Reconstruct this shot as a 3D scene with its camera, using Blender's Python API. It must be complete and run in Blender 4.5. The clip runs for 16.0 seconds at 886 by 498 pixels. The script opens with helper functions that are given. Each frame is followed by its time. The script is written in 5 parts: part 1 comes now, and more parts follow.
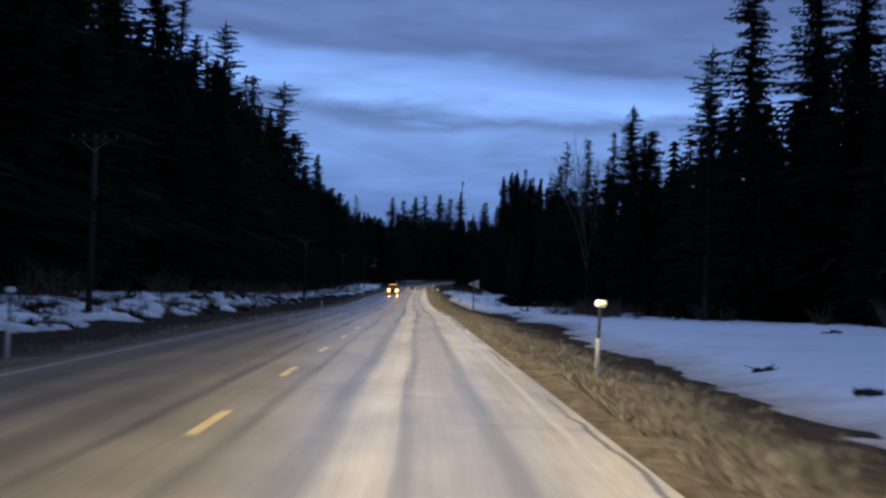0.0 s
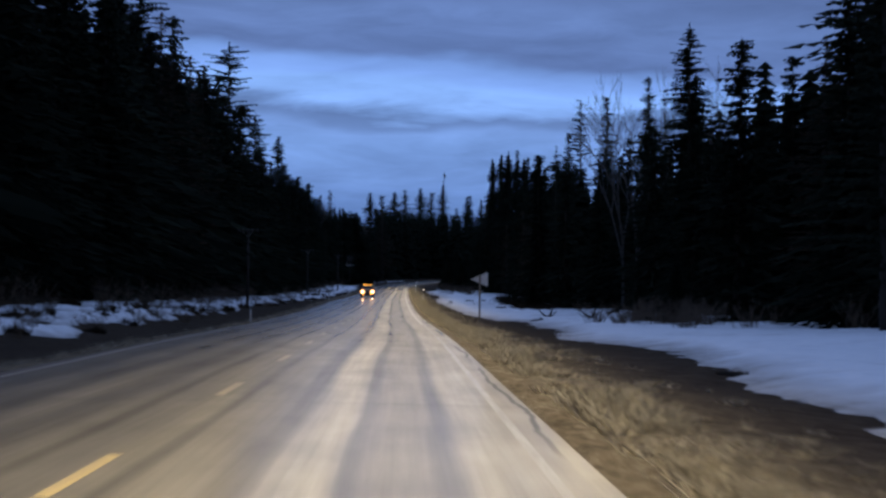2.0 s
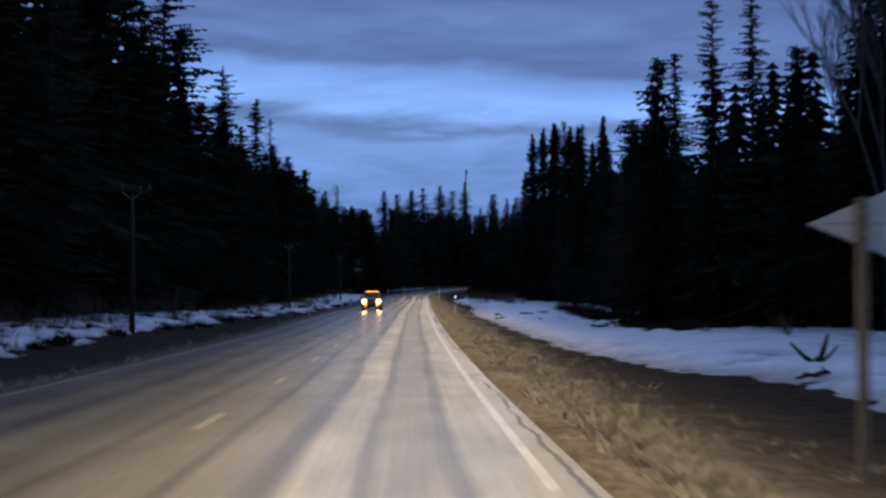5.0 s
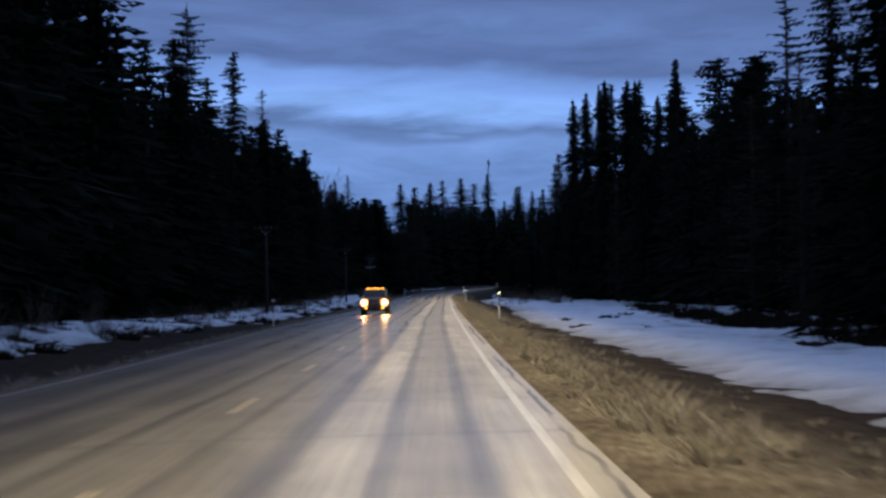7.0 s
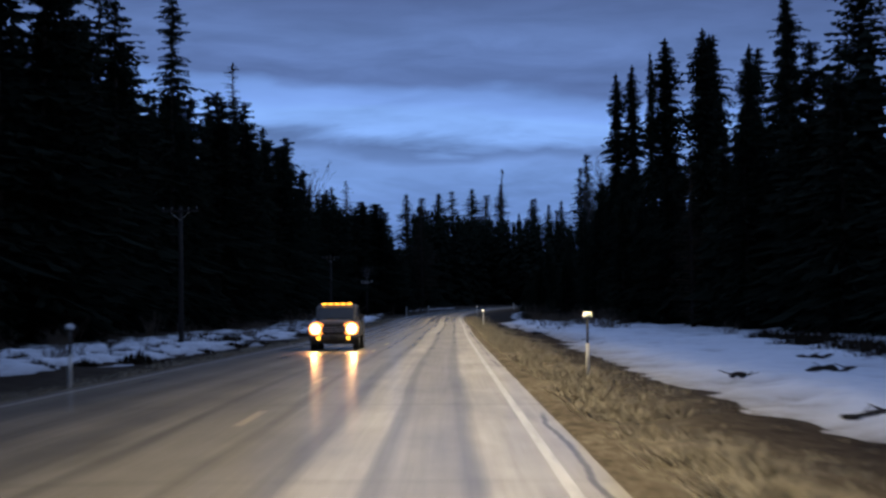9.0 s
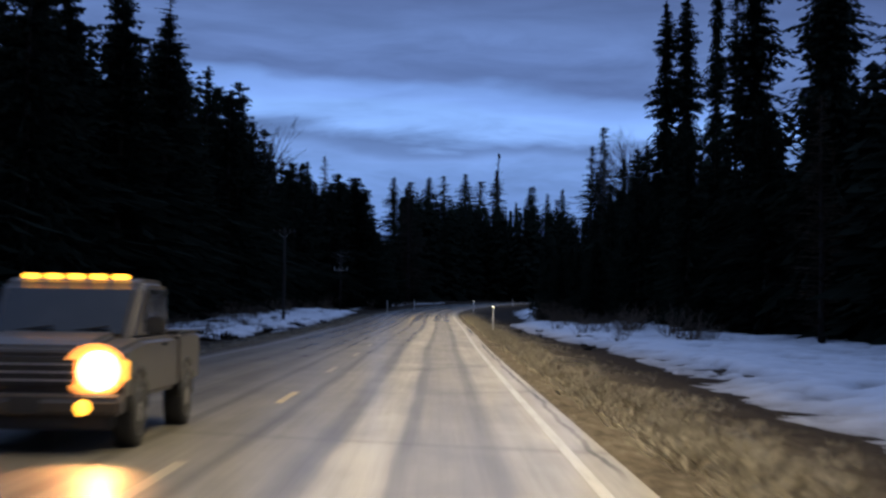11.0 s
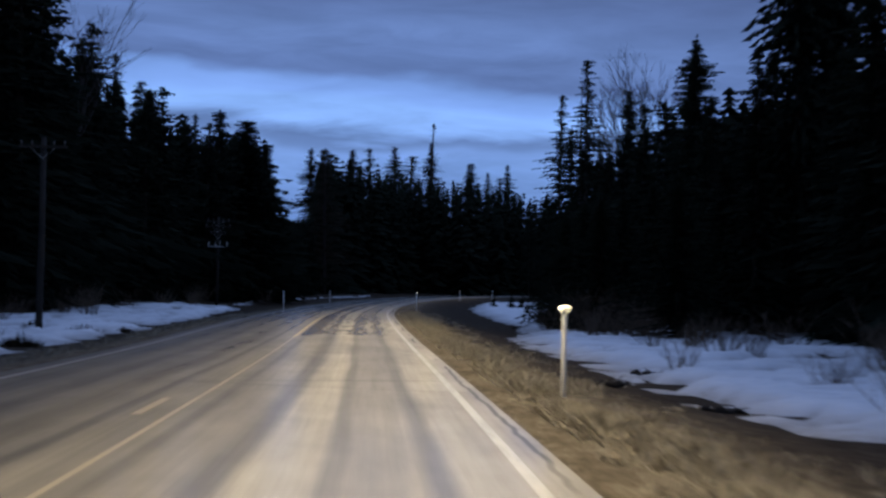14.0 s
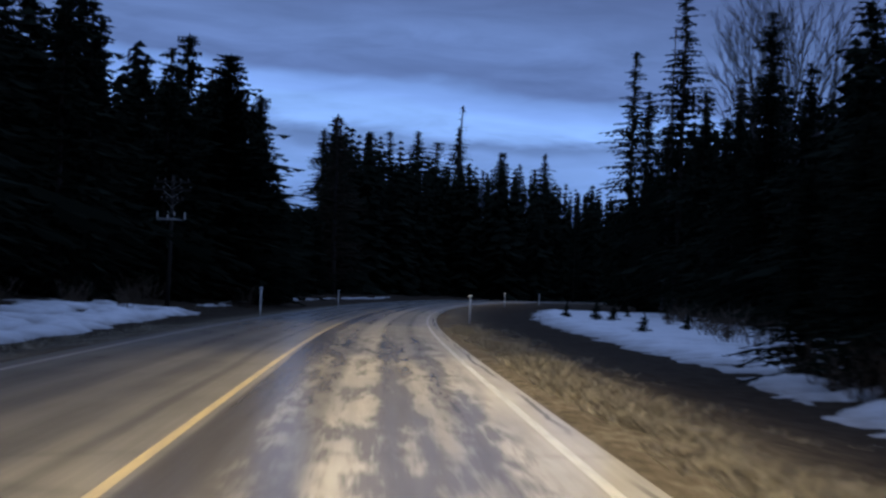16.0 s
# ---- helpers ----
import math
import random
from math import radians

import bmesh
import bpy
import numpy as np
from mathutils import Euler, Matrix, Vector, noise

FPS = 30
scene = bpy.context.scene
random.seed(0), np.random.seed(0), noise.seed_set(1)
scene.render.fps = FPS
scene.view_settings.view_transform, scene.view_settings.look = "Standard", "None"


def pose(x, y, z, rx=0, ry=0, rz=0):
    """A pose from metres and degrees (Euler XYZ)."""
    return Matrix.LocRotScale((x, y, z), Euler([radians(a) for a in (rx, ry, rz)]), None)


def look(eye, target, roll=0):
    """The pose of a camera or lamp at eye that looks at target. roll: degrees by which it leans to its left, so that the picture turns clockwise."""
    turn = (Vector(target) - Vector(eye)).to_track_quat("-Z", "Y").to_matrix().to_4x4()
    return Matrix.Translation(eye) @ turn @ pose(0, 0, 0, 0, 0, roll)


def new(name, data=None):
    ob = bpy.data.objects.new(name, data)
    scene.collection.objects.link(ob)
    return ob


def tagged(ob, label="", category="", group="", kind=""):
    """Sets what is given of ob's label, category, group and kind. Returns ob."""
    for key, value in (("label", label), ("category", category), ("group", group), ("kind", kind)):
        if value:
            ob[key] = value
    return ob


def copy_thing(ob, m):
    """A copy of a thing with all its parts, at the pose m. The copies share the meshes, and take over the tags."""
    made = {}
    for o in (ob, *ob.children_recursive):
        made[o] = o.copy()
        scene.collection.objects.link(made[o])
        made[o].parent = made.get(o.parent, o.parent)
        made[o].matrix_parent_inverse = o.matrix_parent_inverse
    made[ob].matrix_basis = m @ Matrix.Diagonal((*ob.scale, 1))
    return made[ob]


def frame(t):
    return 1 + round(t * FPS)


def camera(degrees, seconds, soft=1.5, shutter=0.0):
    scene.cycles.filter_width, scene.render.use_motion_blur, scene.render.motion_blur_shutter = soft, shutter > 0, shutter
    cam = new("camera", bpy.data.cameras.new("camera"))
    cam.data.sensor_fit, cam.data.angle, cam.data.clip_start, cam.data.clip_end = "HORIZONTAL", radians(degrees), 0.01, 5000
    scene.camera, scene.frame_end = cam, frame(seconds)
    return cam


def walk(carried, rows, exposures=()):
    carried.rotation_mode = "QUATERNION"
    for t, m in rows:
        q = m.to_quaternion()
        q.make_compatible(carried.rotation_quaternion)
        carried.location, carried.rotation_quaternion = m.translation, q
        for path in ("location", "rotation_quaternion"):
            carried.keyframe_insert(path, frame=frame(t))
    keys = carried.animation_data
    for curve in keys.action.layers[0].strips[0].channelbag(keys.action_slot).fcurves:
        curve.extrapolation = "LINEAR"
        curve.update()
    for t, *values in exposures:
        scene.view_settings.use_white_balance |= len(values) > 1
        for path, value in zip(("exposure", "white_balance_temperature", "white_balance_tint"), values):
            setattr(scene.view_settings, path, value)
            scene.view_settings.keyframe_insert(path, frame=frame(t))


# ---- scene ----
cam = camera(30.0, 16.0, 2.6, 0.5)
PATH = [
    (0, (0.065, -0.028, 1.480), (1.55, 99.94, 3.62), 2.16),
    (0.5, (0.172, 12.203, 1.474), (1.55, 112.17, 3.41), 1.33),
    (1, (0.277, 24.300, 1.423), (1.93, 124.26, 3.58), 0.99),
    (1.5, (0.411, 36.644, 1.358), (2.39, 136.60, 3.59), 0.71),
    (2, (0.464, 49.067, 1.288), (3.07, 149.01, 3.44), 0.60),
    (2.5, (0.521, 61.296, 1.239), (3.36, 161.23, 3.49), 0.51),
    (3, (0.537, 73.680, 1.181), (3.29, 173.62, 3.44), 0.40),
    (3.5, (0.558, 86.212, 1.104), (3.01, 186.16, 3.40), 0.37),
    (4, (0.544, 98.734, 1.120), (2.75, 198.68, 3.55), 0.30),
    (6.5, (0.335, 159.074, 0.561), (0.81, 259.03, 3.41), -1.03),
    (7, (0.303, 171.100, 0.581), (0.63, 271.06, 3.37), -1.06),
    (7.5, (0.271, 183.226, 0.563), (0.43, 283.18, 3.50), -0.98),
    (8, (0.235, 195.453, 0.551), (0.28, 295.40, 3.77), -0.84),
    (8.5, (0.258, 207.687, 0.580), (0.26, 307.63, 3.98), -0.79),
    (9, (0.300, 220.074, 0.622), (0.11, 319.99, 4.64), -0.64),
    (11.5, (-0.119, 279.329, 0.840), (1.19, 379.26, 4.45), 1.32),
    (12, (-0.128, 291.425, 0.868), (2.34, 391.33, 4.40), 1.71),
    (12.5, (-0.061, 303.706, 0.898), (3.49, 403.58, 4.38), 1.78),
    (13, (0.025, 316.053, 0.954), (4.67, 415.89, 4.20), 1.77),
    (13.5, (0.141, 328.444, 0.998), (5.31, 428.25, 4.41), 1.37),
    (14, (0.186, 340.678, 1.059), (5.25, 440.49, 4.49), 1.10),
    (14.5, (0.273, 353.442, 1.101), (4.84, 453.28, 4.42), 1.03),
    (15, (0.048, 366.183, 1.180), (3.95, 466.05, 4.48), 1.24),
    (15.5, (-0.085, 378.815, 1.238), (3.77, 478.68, 4.60), 1.93),
    (16, (-0.137, 391.233, 1.317), (4.01, 491.08, 4.90), 2.48),
]
walk(cam, [(t, look(eye, target, roll)) for t, eye, target, roll in PATH],
     [(0.0, 0.0), (4.5, 0.0), (6.5, -0.10), (9.0, -0.12), (11.3, 0.0), (16.0, 0.0)])

# ---- light ----
world = bpy.data.worlds.new("dusk_sky")
scene.world = world
world.use_nodes = True
scene.view_settings.exposure = 0.0


class Nodes:
    """Short ways to add and link shader nodes."""

    def __init__(self, tree):
        self.t = tree
        tree.nodes.clear()

    def add(self, kind, **values):
        n = self.t.nodes.new(kind)
        for key, value in values.items():
            setattr(n, key, value)
        return n

    def put(self, socket, value):
        if isinstance(value, bpy.types.NodeSocket):
            self.t.links.new(value, socket)
        else:
            socket.default_value = value

    def math(self, op, a, b=0.0, c=0.0, clamp=False):
        n = self.add("ShaderNodeMath", operation=op, use_clamp=clamp)
        for socket, value in zip(n.inputs, (a, b, c)):
            self.put(socket, value)
        return n.outputs[0]

    def noise(self, vector, scale, detail=3.0, rough=0.55, distortion=0.0):
        n = self.add("ShaderNodeTexNoise")
        self.put(n.inputs["Vector"], vector)
        n.inputs["Scale"].default_value = scale
        n.inputs["Detail"].default_value = detail
        n.inputs["Roughness"].default_value = rough
        n.inputs["Distortion"].default_value = distortion
        return n.outputs["Fac"]

    def ramp(self, fac, stops, smooth=False):
        n = self.add("ShaderNodeValToRGB")
        e = n.color_ramp.elements
        while len(e) < len(stops):
            e.new(0.5)
        n.color_ramp.interpolation = "EASE" if smooth else "LINEAR"
        for el, (p, c) in zip(e, stops):
            el.position = p
            el.color = (*c, 1) if isinstance(c, tuple) else (c, c, c, 1)
        self.put(n.inputs[0], fac)
        return n.outputs[0]

    def mix(self, fac, a, b, blend="MIX"):
        n = self.add("ShaderNodeMix", data_type="RGBA", blend_type=blend)
        for name, value in (("Factor_Float", fac), ("A_Color", a), ("B_Color", b)):
            socket = next(s for s in n.inputs if s.identifier == name)
            self.put(socket, (*value, 1) if isinstance(value, tuple) else value)
        return next(s for s in n.outputs if s.identifier == "Result_Color")

    def scaled(self, vector, x, y, z):
        n = self.add("ShaderNodeMapping")
        self.put(n.inputs["Vector"], vector)
        n.inputs["Scale"].default_value = (x, y, z)
        return n.outputs[0]

    def combine(self, x, y, z):
        n = self.add("ShaderNodeCombineXYZ")
        for socket, value in zip(n.inputs, (x, y, z)):
            self.put(socket, value)
        return n.outputs[0]


def build_sky():
    """Dusk sky: layered cloud banks, a brighter slot of open sky over the road's end."""
    n = Nodes(world.node_tree)
    out = n.add("ShaderNodeOutputWorld")
    bg = n.add("ShaderNodeBackground")
    where = n.add("ShaderNodeTexCoord").outputs["Generated"]
    sep = n.add("ShaderNodeSeparateXYZ")
    n.put(sep.inputs[0], where)
    x, y, z = sep.outputs
    turn = n.math("MULTIPLY", n.math("ARCTAN2", x, y), 57.3)
    height = n.math("MULTIPLY", n.math("ARCSINE", z), 57.3)
    slow = n.noise(n.combine(n.math("MULTIPLY", turn, 0.10), n.math("MULTIPLY", height, 0.30), 3.1), 1.0, 4.0, 0.55)
    fine = n.noise(n.combine(n.math("MULTIPLY", turn, 0.22), n.math("MULTIPLY", height, 1.1), 8.7), 1.0, 5.0, 0.6, 0.4)
    h = n.math("ADD", height, n.math("MULTIPLY", n.math("SUBTRACT", slow, 0.5), 2.3))
    h = n.math("ADD", h, n.math("MULTIPLY", n.math("SUBTRACT", fine, 0.5), 1.0))
    h = n.math("ADD", n.math("ADD", h, n.math("MULTIPLY", turn, 0.05)), 0.75)
    k = n.math("DIVIDE", h, 30.0, clamp=True)
    banks = n.ramp(k, [
        (0.00, (0.080, 0.150, 0.360)), (0.10, (0.098, 0.182, 0.430)), (0.150, (0.125, 0.225, 0.510)), (0.190, (0.150, 0.270, 0.600)), (0.206, (0.150, 0.265, 0.590)),
        (0.218, (0.098, 0.170, 0.380)), (0.236, (0.215, 0.390, 0.840)), (0.250, (0.205, 0.375, 0.810)), (0.262, (0.170, 0.305, 0.700)),
        (0.275, (0.150, 0.270, 0.620)), (0.288, (0.090, 0.150, 0.350)), (0.34, (0.105, 0.175, 0.400)), (0.40, (0.072, 0.115, 0.270)), (0.60, (0.11, 0.17, 0.36)),
        (1.00, (0.14, 0.21, 0.42))])
    shade = n.ramp(fine, [(0.25, 0.80), (0.75, 1.20)])
    n.put(bg.inputs["Color"], n.mix(1.0, n.mix(1.0, banks, shade, "MULTIPLY"), (1.0, 1.0, 0.98), "MULTIPLY"))
    bg.inputs["Strength"].default_value = 1.27
    n.put(out.inputs[0], bg.outputs[0])


build_sky()

# ---- the road's line ----
STEP = 2.0
START = -100.0
RISE = [(-100, 0.0), (0, -0.04), (24, -0.10), (49, -0.23), (74, -0.34), (100, -0.47), (130, -0.75), (160, -0.95), (208, -0.95), (279, -0.68), (330, -0.51),
        (391, -0.20), (430, 0.22), (470, 0.55), (510, 0.98), (560, 1.72), (620, 2.6), (700, 3.5), (800, 4.6), (1000, 7.0), (1600, 12.0)]
BEND_FROM, BEND_EASE, BEND_RADIUS, BEND_END = 391.0, 163.0, 678.0, 860.0
SWAY = [(-100, -2.08), (20, -2.08), (70, -2.08), (115, -2.0), (150, -2.25), (195, -2.46), (250, -2.50), (300, -2.44), (330, -2.34), (372, -2.00), (1600, -1.98)]


def line_of_road():
    """Stations every two metres: place and heading of the centre line."""
    s = np.arange(START, 1602.0, STEP)
    bend = np.clip((s - BEND_FROM) / BEND_EASE, 0, 1) / BEND_RADIUS * (s < BEND_END)
    turn = np.concatenate([[0], np.cumsum((bend[1:] + bend[:-1]) / 2 * STEP)])
    sway = np.interp(s, *zip(*SWAY))
    sway = np.convolve(np.pad(sway, 10, mode="edge"), np.ones(21) / 21, "valid")
    x = sway + np.concatenate([[0], np.cumsum(np.sin(turn[:-1]) * STEP)])
    y = START + np.concatenate([[0], np.cumsum(np.cos(turn[:-1]) * STEP)])
    ks, kz = zip(*RISE)
    z = np.interp(s, ks, kz)
    soft = np.convolve(np.pad(z, 6, mode="edge"), np.ones(13) / 13, "valid")
    return s, x, y, soft, turn


RS, RX, RY, RZ, RT = line_of_road()


def fnoise(x, y, seed=0.0):
    return noise.noise((x, y, seed))


LEFT_BANK = [(0, 0.3), (74, 0.32), (98, 0.55), (157, 0.74), (193, 0.55), (261, 0.1), (290, -0.2), (335, -0.24), (404, -0.45), (478, 0.05), (700, 0.0)]

RIGHT_BANK = [(0, -0.10), (190, -0.10), (225, -0.30), (330, -0.36), (400, -0.28), (700, -0.28)]


def profile(s, o):
    """The ground's height over the road's crown, s metres along and o to the right."""
    if o > 0:
        b = float(np.interp(s, *zip(*RIGHT_BANK)))
        h = np.interp(o, [0, 3.8, 4.4, 5.0, 6.2, 7.4, 9.0, 12, 20, 60, 420], [0, -0.04, -0.07, -0.08, -0.04, -0.18, -0.36, -0.35 + 0.25 * (b + 0.3), b, b + 0.7, 30.0])
    else:
        b = float(np.interp(s, *zip(*LEFT_BANK)))
        h = np.interp(-o, [0, 4.0, 4.6, 5.2, 6.2, 8.0, 10.0, 16, 24, 60, 420], [0, -0.03, -0.07, -0.12, -0.24, -0.42, -0.40 + 0.1 * b, b, b + 0.4, 3.0, 40.0])
    a = abs(o)
    if a > 4.7:
        k = min(1.0, (a - 4.7) / 4)
        h += k * (0.16 * fnoise(s * 0.09, o * 0.16, 2.0) + 0.05 * fnoise(s * 0.5, o * 0.6, 5.0))
    return float(h)


# far edge line's offset; stretches the oncoming lane to fit the camera's view
FAR_LINE = [(0, 3.95), (44, 4.22), (83, 4.45), (117, 4.85), (160, 5.0), (205, 4.62), (240, 4.85), (260, 4.65), (330, 3.88), (400, 3.95), (500, 4.05)]


def at(s, o, h=0.0):
    """The place s metres along the road and o to its right, h over the crown."""
    if -6.2 < o < 0:
        wider = float(np.interp(s, *zip(*FAR_LINE))) - 4.05
        o -= wider * min(-o / 4.05, (6.2 + o) / 2.15)
    x, y, z, t = (float(np.interp(s, RS, v)) for v in (RX, RY, RZ, RT))
    return Vector((x + o * math.cos(t), y - o * math.sin(t), z + h))


def on_ground(s, o):
    return at(s, o, profile(s, o))


def along(x, y):
    """Station and offset of a place in the plan."""
    i = int(np.argmin((RX - x) ** 2 + (RY - y) ** 2))
    dx, dy = x - RX[i], y - RY[i]
    t = RT[i]
    return float(RS[i] + dx * math.sin(t) + dy * math.cos(t)), float(dx * math.cos(t) - dy * math.sin(t))


# ---- unseen strip lamps hung over the lane, in place of the moving vehicle's headlights ----
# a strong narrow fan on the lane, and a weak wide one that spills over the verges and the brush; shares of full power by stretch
STRIP_POWER_PER_METRE = 45.0
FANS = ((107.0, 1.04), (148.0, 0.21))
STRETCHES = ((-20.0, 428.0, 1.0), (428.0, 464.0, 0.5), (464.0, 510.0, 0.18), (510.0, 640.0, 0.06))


def lane_strip_lamp():
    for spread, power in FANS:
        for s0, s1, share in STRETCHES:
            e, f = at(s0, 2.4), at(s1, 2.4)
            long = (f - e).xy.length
            lamp = bpy.data.lights.new("lane_strip_lamp", "AREA")
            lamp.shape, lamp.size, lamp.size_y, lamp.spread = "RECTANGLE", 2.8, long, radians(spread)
            lamp.energy, lamp.color = STRIP_POWER_PER_METRE * power * long * share, (1.0, 0.80, 0.44)
            ob = new("lane_strip_lamp", lamp)
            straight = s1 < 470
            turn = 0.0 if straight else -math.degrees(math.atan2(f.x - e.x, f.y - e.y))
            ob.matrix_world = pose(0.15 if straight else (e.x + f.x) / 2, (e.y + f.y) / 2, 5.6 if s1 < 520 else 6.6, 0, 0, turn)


lane_strip_lamp()


# ---- materials ----
def material(name):
    m = bpy.data.materials.new(name)
    m.use_nodes = True
    n = Nodes(m.node_tree)
    out = n.add("ShaderNodeOutputMaterial")
    b = n.add("ShaderNodeBsdfPrincipled")
    n.put(out.inputs[0], b.outputs[0])
    return m, n, b


def bump(n, b, height, strength, distance=0.02):
    k = n.add("ShaderNodeBump")
    k.inputs["Strength"].default_value = strength
    k.inputs["Distance"].default_value = distance
    n.put(k.inputs["Height"], height)
    n.put(b.inputs["Normal"], k.outputs[0])


def surface(name, low, high, scale=4.0, rough=0.8, metal=0.0, fine=40.0, relief=0.3, island=False):
    """A plain surface whose colour wanders between two tones at two scales."""
    m, n, b = material(name)
    p = n.add("ShaderNodeTexCoord").outputs["Object"]
    big, small = n.noise(p, scale, 4.0), n.noise(p, fine, 3.0)
    f = n.math("ADD", n.math("MULTIPLY", big, 0.65), n.math("MULTIPLY", small, 0.35))
    if island:
        f = n.math("ADD", f, n.math("MULTIPLY", n.math("SUBTRACT", n.add("ShaderNodeNewGeometry").outputs["Random Per Island"], 0.5), 0.4))
    n.put(b.inputs["Base Color"], n.ramp(f, [(0.3, low), (0.7, high)]))
    b.inputs["Roughness"].default_value, b.inputs["Metallic"].default_value = rough, metal
    bump(n, b, small, relief, 0.01)
    return m


def road_material():
    m, n, b = material("worn_asphalt")
    uv = n.add("ShaderNodeUVMap")
    sep = n.add("ShaderNodeSeparateXYZ")
    n.put(sep.inputs[0], uv.outputs[0])
    o, s, _ = sep.outputs
    flat = n.combine(o, s, 0.0)
    wob = n.noise(n.combine(n.math("MULTIPLY", s, 0.08), n.math("MULTIPLY", o, 0.2), 1.0), 1.0, 3.0)
    drift = n.noise(n.combine(n.math("MULTIPLY", s, 0.016), n.math("MULTIPLY", o, 0.25), 6.0), 1.0, 2.0)
    ow = n.math("ADD", o, n.math("MULTIPLY", n.math("SUBTRACT", wob, 0.5), 0.22))
    ow = n.math("ADD", ow, n.math("MULTIPLY", n.math("SUBTRACT", drift, 0.5), 0.5))
    # lengthwise dried salt and wheel wear; lane tones also hold the beam's sideways spread
    k = n.math("DIVIDE", n.math("ADD", ow, 5.0), 10.0)

    def st(v, c):
        return ((v + 5.0) / 10.0, c)

    oncoming = n.ramp(k, [st(-5, .12), st(-4.2, .155), st(-3.7, .16), st(-3.5, .115), st(-3.2, .12), st(-3.0, .165), st(-2.65, .17), st(-2.45, .108), st(-2.25, .112), st(-2.05, .175), st(-1.75, .18), st(-1.5, .11), st(-1.2, .12), st(-1.0, .185),
                          st(-0.84, .19), st(-0.76, .10), st(-0.68, .105), st(-0.58, .185), st(0.2, .185)])
    driven = n.ramp(k, [st(0.2, .185), st(0.33, .10), st(0.48, .20), st(0.95, .205), st(1.15, .12), st(1.3, .135), st(1.45, .31), st(1.8, .36), st(1.98, .30), st(2.05, .15), st(2.15, .15), st(2.26, .23),
                       st(2.84, .24), st(2.95, .165), st(3.06, .165), st(3.22, .35), st(4.2, .41), st(5, .24)])
    lanes = n.mix(n.math("GREATER_THAN", ow, 0.2), oncoming, driven)
    faint = n.noise(n.combine(n.math("MULTIPLY", o, 0.6), n.math("MULTIPLY", s, 0.05), 17.0), 1.0, 3.0, 0.5)
    lanes = n.mix(n.ramp(faint, [(0.42, 0.0), (0.65, 0.40)]), lanes, (0.175, 0.172, 0.168))
    streak = n.noise(n.combine(n.math("MULTIPLY", o, 1.7), n.math("MULTIPLY", s, 0.045), 4.0), 1.0, 4.0, 0.6)
    streak2 = n.noise(n.combine(n.math("MULTIPLY", o, 9.0), n.math("MULTIPLY", s, 0.12), 7.0), 1.0, 3.0, 0.6)
    stain = n.noise(n.combine(n.math("MULTIPLY", o, 0.8), n.math("MULTIPLY", s, 0.22), 2.0), 1.0, 4.0, 0.6)
    grit = n.noise(flat, 60.0, 2.0)
    c = n.mix(1.0, lanes, n.ramp(streak, [(0.25, 0.82), (0.75, 1.18)]), "MULTIPLY")
    c = n.mix(1.0, c, n.ramp(streak2, [(0.25, 0.86), (0.75, 1.14)]), "MULTIPLY")
    c = n.mix(1.0, c, n.ramp(stain, [(0.3, 0.76), (0.7, 1.18)]), "MULTIPLY")
    c = n.mix(1.0, c, n.ramp(grit, [(0.3, 0.9), (0.7, 1.1)]), "MULTIPLY")
    # a stretch of newer, darker asphalt at the start of the bend, under ragged patches and streaks of dried salt
    ragged = n.noise(n.combine(n.math("MULTIPLY", o, 1.3), n.math("MULTIPLY", s, 0.1), 33.0), 1.0, 3.0)
    sr = n.math("ADD", s, n.math("MULTIPLY", n.math("SUBTRACT", ragged, 0.5), 5.0))
    here = n.math("MULTIPLY", n.ramp(n.math("DIVIDE", n.math("SUBTRACT", sr, 402.0), 100.0), [(0.0, 0.0), (0.01, 1.0), (0.34, 1.0), (0.52, 0.25), (1.0, 0.0)]),
                  n.ramp(k, [st(0.10, 0.0), st(0.20, 1.0), st(3.35, 1.0), st(3.75, 0.0)]))
    salt = n.noise(n.combine(n.math("MULTIPLY", o, 2.9), n.math("MULTIPLY", s, 0.30), 14.0), 1.0, 6.0, 0.66, 0.2)
    path = n.ramp(k, [st(0.55, 0.0), st(0.9, 0.05), st(1.25, 0.10), st(1.45, 0.14), st(1.9, 0.12), st(2.1, -0.0), st(2.4, 0.04), st(2.75, 0.14), st(3.1, 0.03), st(3.4, 0.12)])
    spots = n.math("MULTIPLY", here, n.ramp(n.math("ADD", salt, path), [(0.545, 1.0), (0.655, 0.0)]))
    c = n.mix(n.math("MULTIPLY", spots, 0.86), c, (0.058, 0.054, 0.049))
    # a dark scraped strip beside the solid line
    strip = n.math("MULTIPLY", n.math("GREATER_THAN", sr, 400.0), n.ramp(k, [st(0.08, 0.0), st(0.13, 1.0), st(0.48, 1.0), st(0.66, 0.0)]))
    c = n.mix(n.math("MULTIPLY", strip, 0.92), c, (0.056, 0.052, 0.048))
    # an open crack that wanders along the shoulder
    wander = n.noise(n.combine(n.math("MULTIPLY", s, 0.16), 0.0, 51.0), 1.0, 4.0, 0.65)
    off = n.math("ABSOLUTE", n.math("SUBTRACT", n.math("SUBTRACT", o, 4.16), n.math("MULTIPLY", n.math("SUBTRACT", wander, 0.5), 0.55)))
    broken = n.noise(n.combine(n.math("MULTIPLY", s, 0.045), 0.0, 55.0), 1.0, 3.0, 0.6)
    crack = n.math("MULTIPLY", n.ramp(off, [(0.022, 1.0), (0.05, 0.0)]), n.ramp(broken, [(0.46, 0.0), (0.52, 1.0)]))
    c = n.mix(n.math("MULTIPLY", crack, 0.8), c, (0.06, 0.055, 0.05))
